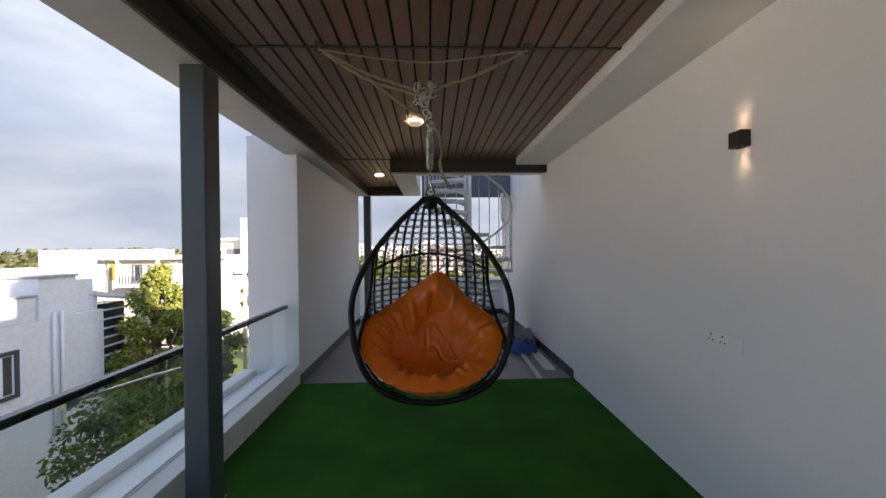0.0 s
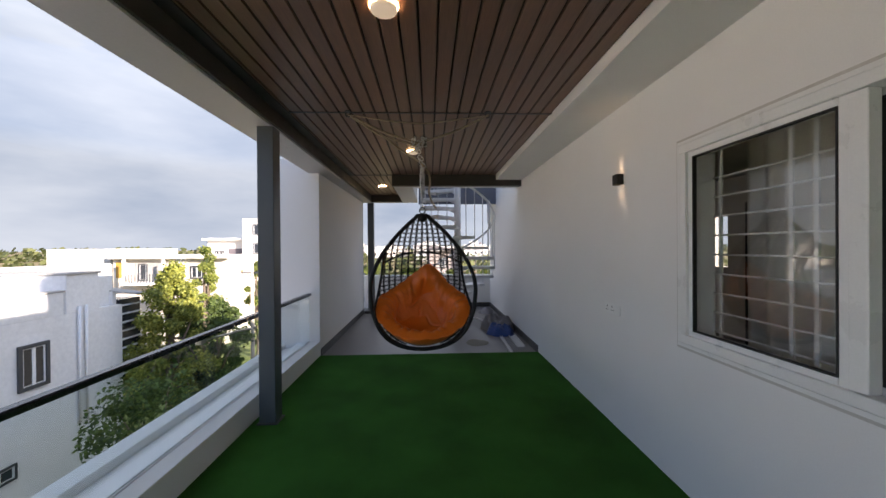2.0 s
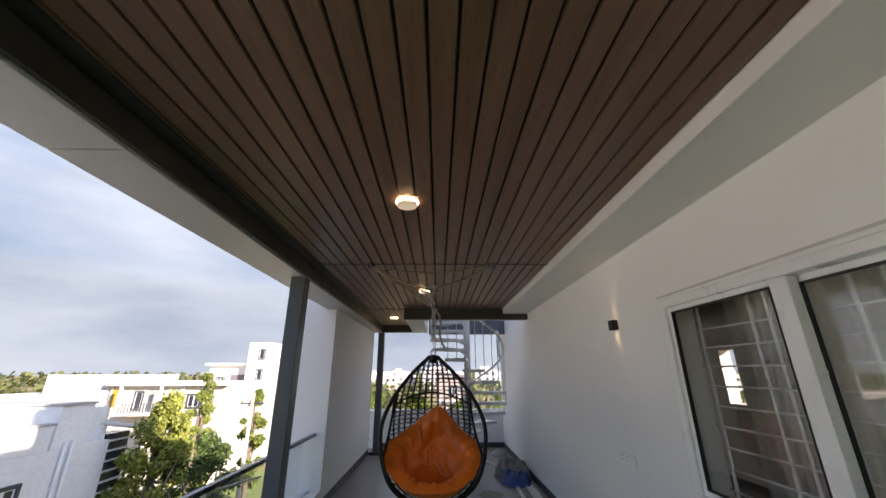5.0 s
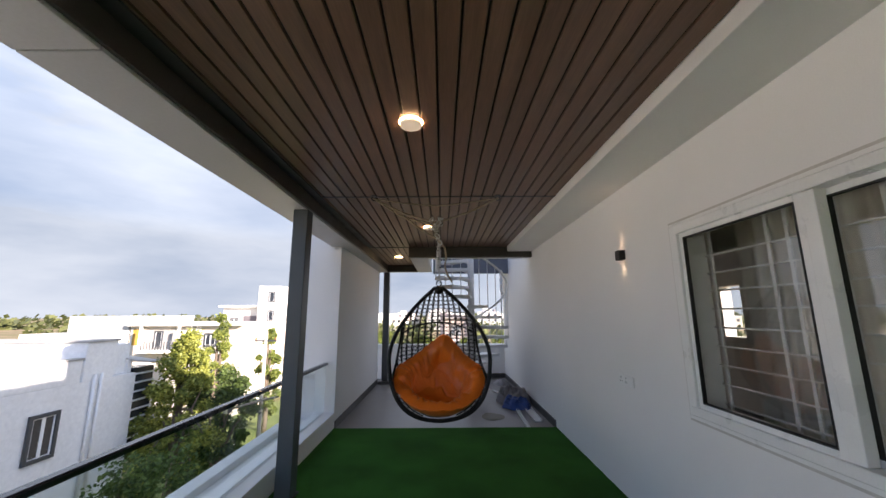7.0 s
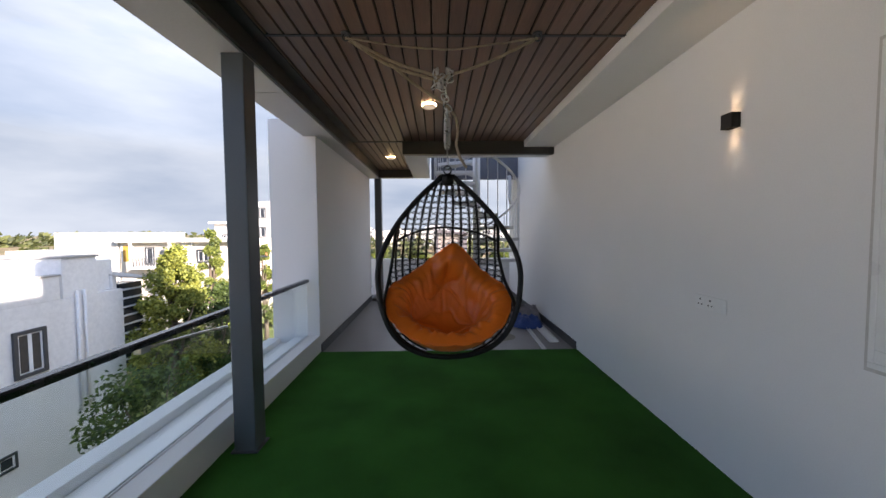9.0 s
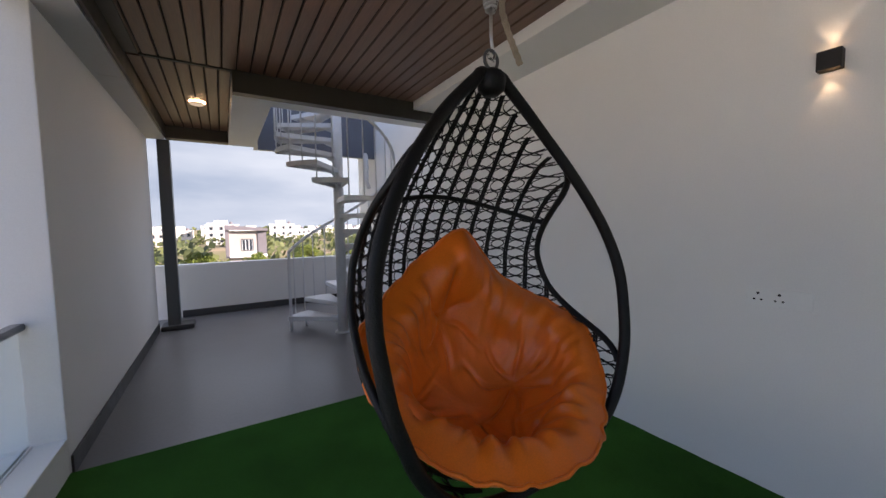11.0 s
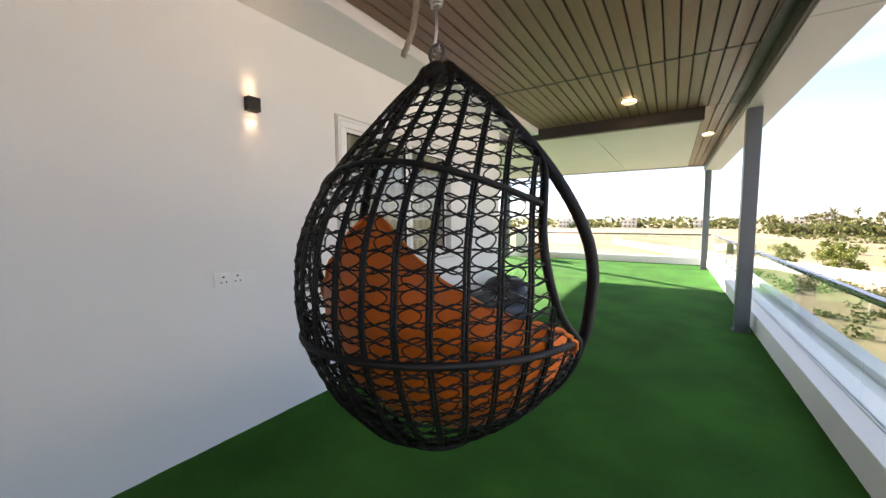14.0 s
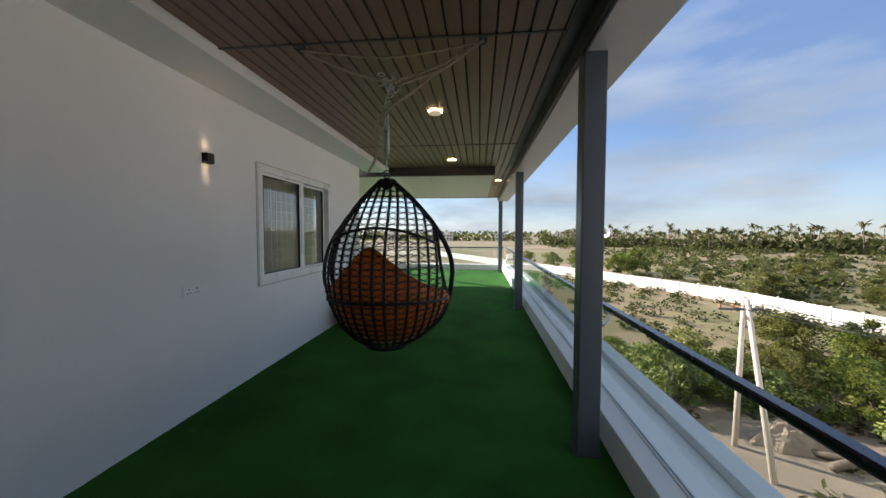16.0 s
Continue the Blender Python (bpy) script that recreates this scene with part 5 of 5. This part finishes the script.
for i in range(9):
    part("slat", B().box((-0.15, 8.55, 3.15 + i * 0.33), (-0.08, 9.55, 3.21 + i * 0.33)), UPVC, lv)
for y in (6.75, 7.0):
    part("drain_pipe", B().tube([(0.06, y, 2.2), (0.06, y, 6.1)], 0.045, 8), HOUSE, nb, smooth=True)
part("roof_tank", B().lathe([(0.55, 0), (0.6, 0.1), (0.6, 0.8), (0.35, 1.0), (0.2, 1.05)], (-4.0, 2.0, 5.9), 16), ROOFING, nb)

h2 = thing("villa", (-24.0, 30.0, ZG), "long cream villa with a balcony and yellow door", "house")
part("wall", B().box((-1.8, 0, 0), (7.6, 9, 7.45)), CREAM, h2)
part("block", B().box((-7.1, 0, 0), (-2.0, 8, 8.05)), OFFWHITE, h2, bevel=0.03)
part("wing", B().box((-10.4, -0.6, 0), (-7.2, 7, 6.6)), CREAM, h2, bevel=0.03)
part("cornice", B().box((-1.85, -0.5, 7.2), (7.65, 0.1, 7.55)), OFFWHITE, h2, bevel=0.03)
dr = part("door", B().box((-1.55, -0.06, 5.65), (-0.8, -0.005, 6.95)), OCHRE, h2)
part("door_frame", B().box((-1.65, -0.05, 5.6), (-1.55, 0.0, 7.05)).box((-0.8, -0.05, 5.6), (-0.7, 0.0, 7.05)), UPVC, dr)
part("balcony_floor", B().box((-0.3, -1.1, 5.1), (3.0, 0, 5.3)), HOUSE, h2)
part("balcony_back", B().box((0.0, -0.05, 5.3), (2.6, -0.004, 6.85)), CONCRETE, h2)
opening(h2, (0.3, -0.06, 5.4), (1.0, -0.06, 6.8), "-y", STEEL, 1)
for x in (-0.25, 2.85):
    part("balcony_post", B().box((x, -1.05, 5.3), (x + 0.15, -0.9, 7.2)), HOUSE, h2)
for i in range(14):
    part("baluster", B().box((-0.2 + i * 0.23, -1.05, 5.3), (-0.16 + i * 0.23, -1.0, 6.0)), STEEL, h2)
opening(h2, (4.4, -0.005, 5.5), (5.5, -0.005, 6.6), "-y", STEEL, 2)
for i in range(5):
    part("pilaster", B().box((3.3 + i * 0.18, -0.08, 5.2), (3.38 + i * 0.18, -0.004, 7.2)), HOUSE, h2)
opening(h2, (-6.0, -0.005, 3.0), (-4.5, -0.005, 4.4), "-y", STEEL, 2)
opening(h2, (5.0, -0.005, 1.5), (6.6, -0.005, 3.0), "-y", STEEL, 2)

tw = thing("white_block", (-19.0, 38.0, ZG), "tall white apartment block with small windows", "house")
part("wall", B().box((-4.0, 0, 0), (0.0, 9, 8.9)), OFFWHITE, tw, bevel=0.03)
part("tower", B().box((0.0, -0.8, 0), (2.3, 6, 11.1)), OFFWHITE, tw, bevel=0.03)
part("east_wing", B().box((2.3, 0.4, 0), (5.2, 8, 9.2)), OFFWHITE, tw, bevel=0.03)
part("roof_slab", B().box((-4.3, -0.5, 8.9), (0.0, 9, 9.1)), HOUSE, tw, bevel=0.02)
for i in range(5):
    opening(tw, (1.1, -0.805, 1.6 + i * 1.95), (1.75, -0.805, 2.7 + i * 1.95), "-y", STEEL, 1)
for i in range(3):
    opening(tw, (-3.2, -0.005, 1.5 + i * 2.5), (-2.3, -0.005, 2.8 + i * 2.5), "-y", STEEL, 2)
    part("balcony_slab", B().box((-1.9, -1.0, 1.0 + i * 2.5), (-0.05, 0.0, 1.15 + i * 2.5)), HOUSE, tw)
    # Flat dark panel on the wall, painting the shade of a balcony recess.
    part("balcony_shade_panel", B().box((-1.8, -0.03, 1.2 + i * 2.5), (-0.1, -0.004, 3.0 + i * 2.5)), ROOFING, tw)
    part("balcony_rail", B().box((-1.9, -1.0, 1.9 + i * 2.5), (-0.05, -0.95, 1.95 + i * 2.5)), STEEL, tw)

gh = thing("grey_roof_house", (3.0, 70.0, ZG), "modern two-storey house with a sloping grey roof", "house")
part("wall", B().box((-2.6, 0, 0), (2.9, 8, 7.3)), TAUPE, gh)
part("roof", B().prism([(-3.1, -0.8, 8.35), (3.1, -0.8, 7.7), (3.1, -0.8, 7.3), (-3.1, -0.8, 7.55)], (0, 9.3, 0)), ROOFING, gh)
part("side_wall", B().box((-3.1, -0.4, 3.0), (-2.6, 8, 7.6)), ROOFING, gh)
part("brick_wall", B().box((1.6, -0.15, 3.4), (2.9, -0.004, 7.2)), ROOFING, gh)
part("floor_band", B().box((-2.6, -0.7, 3.0), (2.9, -0.004, 3.35)), HOUSE, gh)
opening(gh, (-0.9, -0.005, 4.0), (0.9, -0.005, 6.0), "-y", STEEL, 3)
opening(gh, (-0.8, -0.005, 0.6), (1.9, -0.005, 2.4), "-y", STEEL, 3)
part("gate_wall", B().box((-8.5, -4.2, 0), (4.5, -4.0, 1.6)), CONCRETE, gh)


def town_house(w, d, h, label, wall, seed):
    rn = random.Random(seed)
    t = thing("town_house", (0, 0, ZG), label, "house", "distant houses")
    part("wall", B().box((-w / 2, -d / 2, 0), (w / 2, d / 2, h)), wall, t)
    part("roof", B().box((-w / 2 - 0.25, -d / 2 - 0.25, h), (w / 2 + 0.25, d / 2 + 0.25, h + 0.35)), HOUSE, t)
    part("stair_room", B().box((-w / 4, -d / 4, h + 0.35), (w / 6, d / 4, h + 2.4)), wall, t)
    part("water_tank", B().lathe([(0.7, 0), (0.7, 1.2), (0.3, 1.4)], (w / 3.2, 0, h + 0.35), 10), ROOFING, t)
    for fl in range(int(h // 3)):
        for k in (-0.3, 0.05, 0.33):
            x = k * w
            opening(t, (x - 0.7, -d / 2 - 0.005, 1.0 + fl * 3), (x + 0.7, -d / 2 - 0.005, 2.4 + fl * 3), "-y", STEEL, 1)
    part("balcony", B().box((-w / 2, -d / 2 - 1.1, 2.9), (0, -d / 2 - 0.002, 3.1)).box((-w / 2, -d / 2 - 1.1, 3.1), (0, -d / 2 - 1.0, 3.9)), HOUSE, t)
    return t


protos = [town_house(9, 8, 6.3, "white flat-roofed house in the distant town", OFFWHITE, 1), town_house(12, 9, 9.2, "white three-storey house in the distant town", OFFWHITE, 2), town_house(10, 9, 6.4, "cream flat-roofed house in the distant town", CREAM, 3)]
spots = []
for i in range(64):
    y = 165 + 230 * rnd.random()
    x = -0.42 * y + (0.42 * y + 150) * rnd.random()
    if all(abs(x - a) > 11 or abs(y - c) > 11 for a, c in spots):
        spots.append((x, y))
spots += [(-70, -330), (-20, -350), (30, -340), (-110, -310), (80, -330), (-160, 60), (-140, 84), (-120, 52)]
for i, (x, y) in enumerate(spots):
    face = 180 if y < 0 else 0
    if i < 3:
        protos[i].matrix_basis = pose(x, y, ZG, 0, 0, face + rnd.uniform(-14, 14))
    else:
        copy_thing(protos[rnd.randint(0, 2)], pose(x, y, ZG, 0, 0, face + rnd.uniform(-14, 14)))
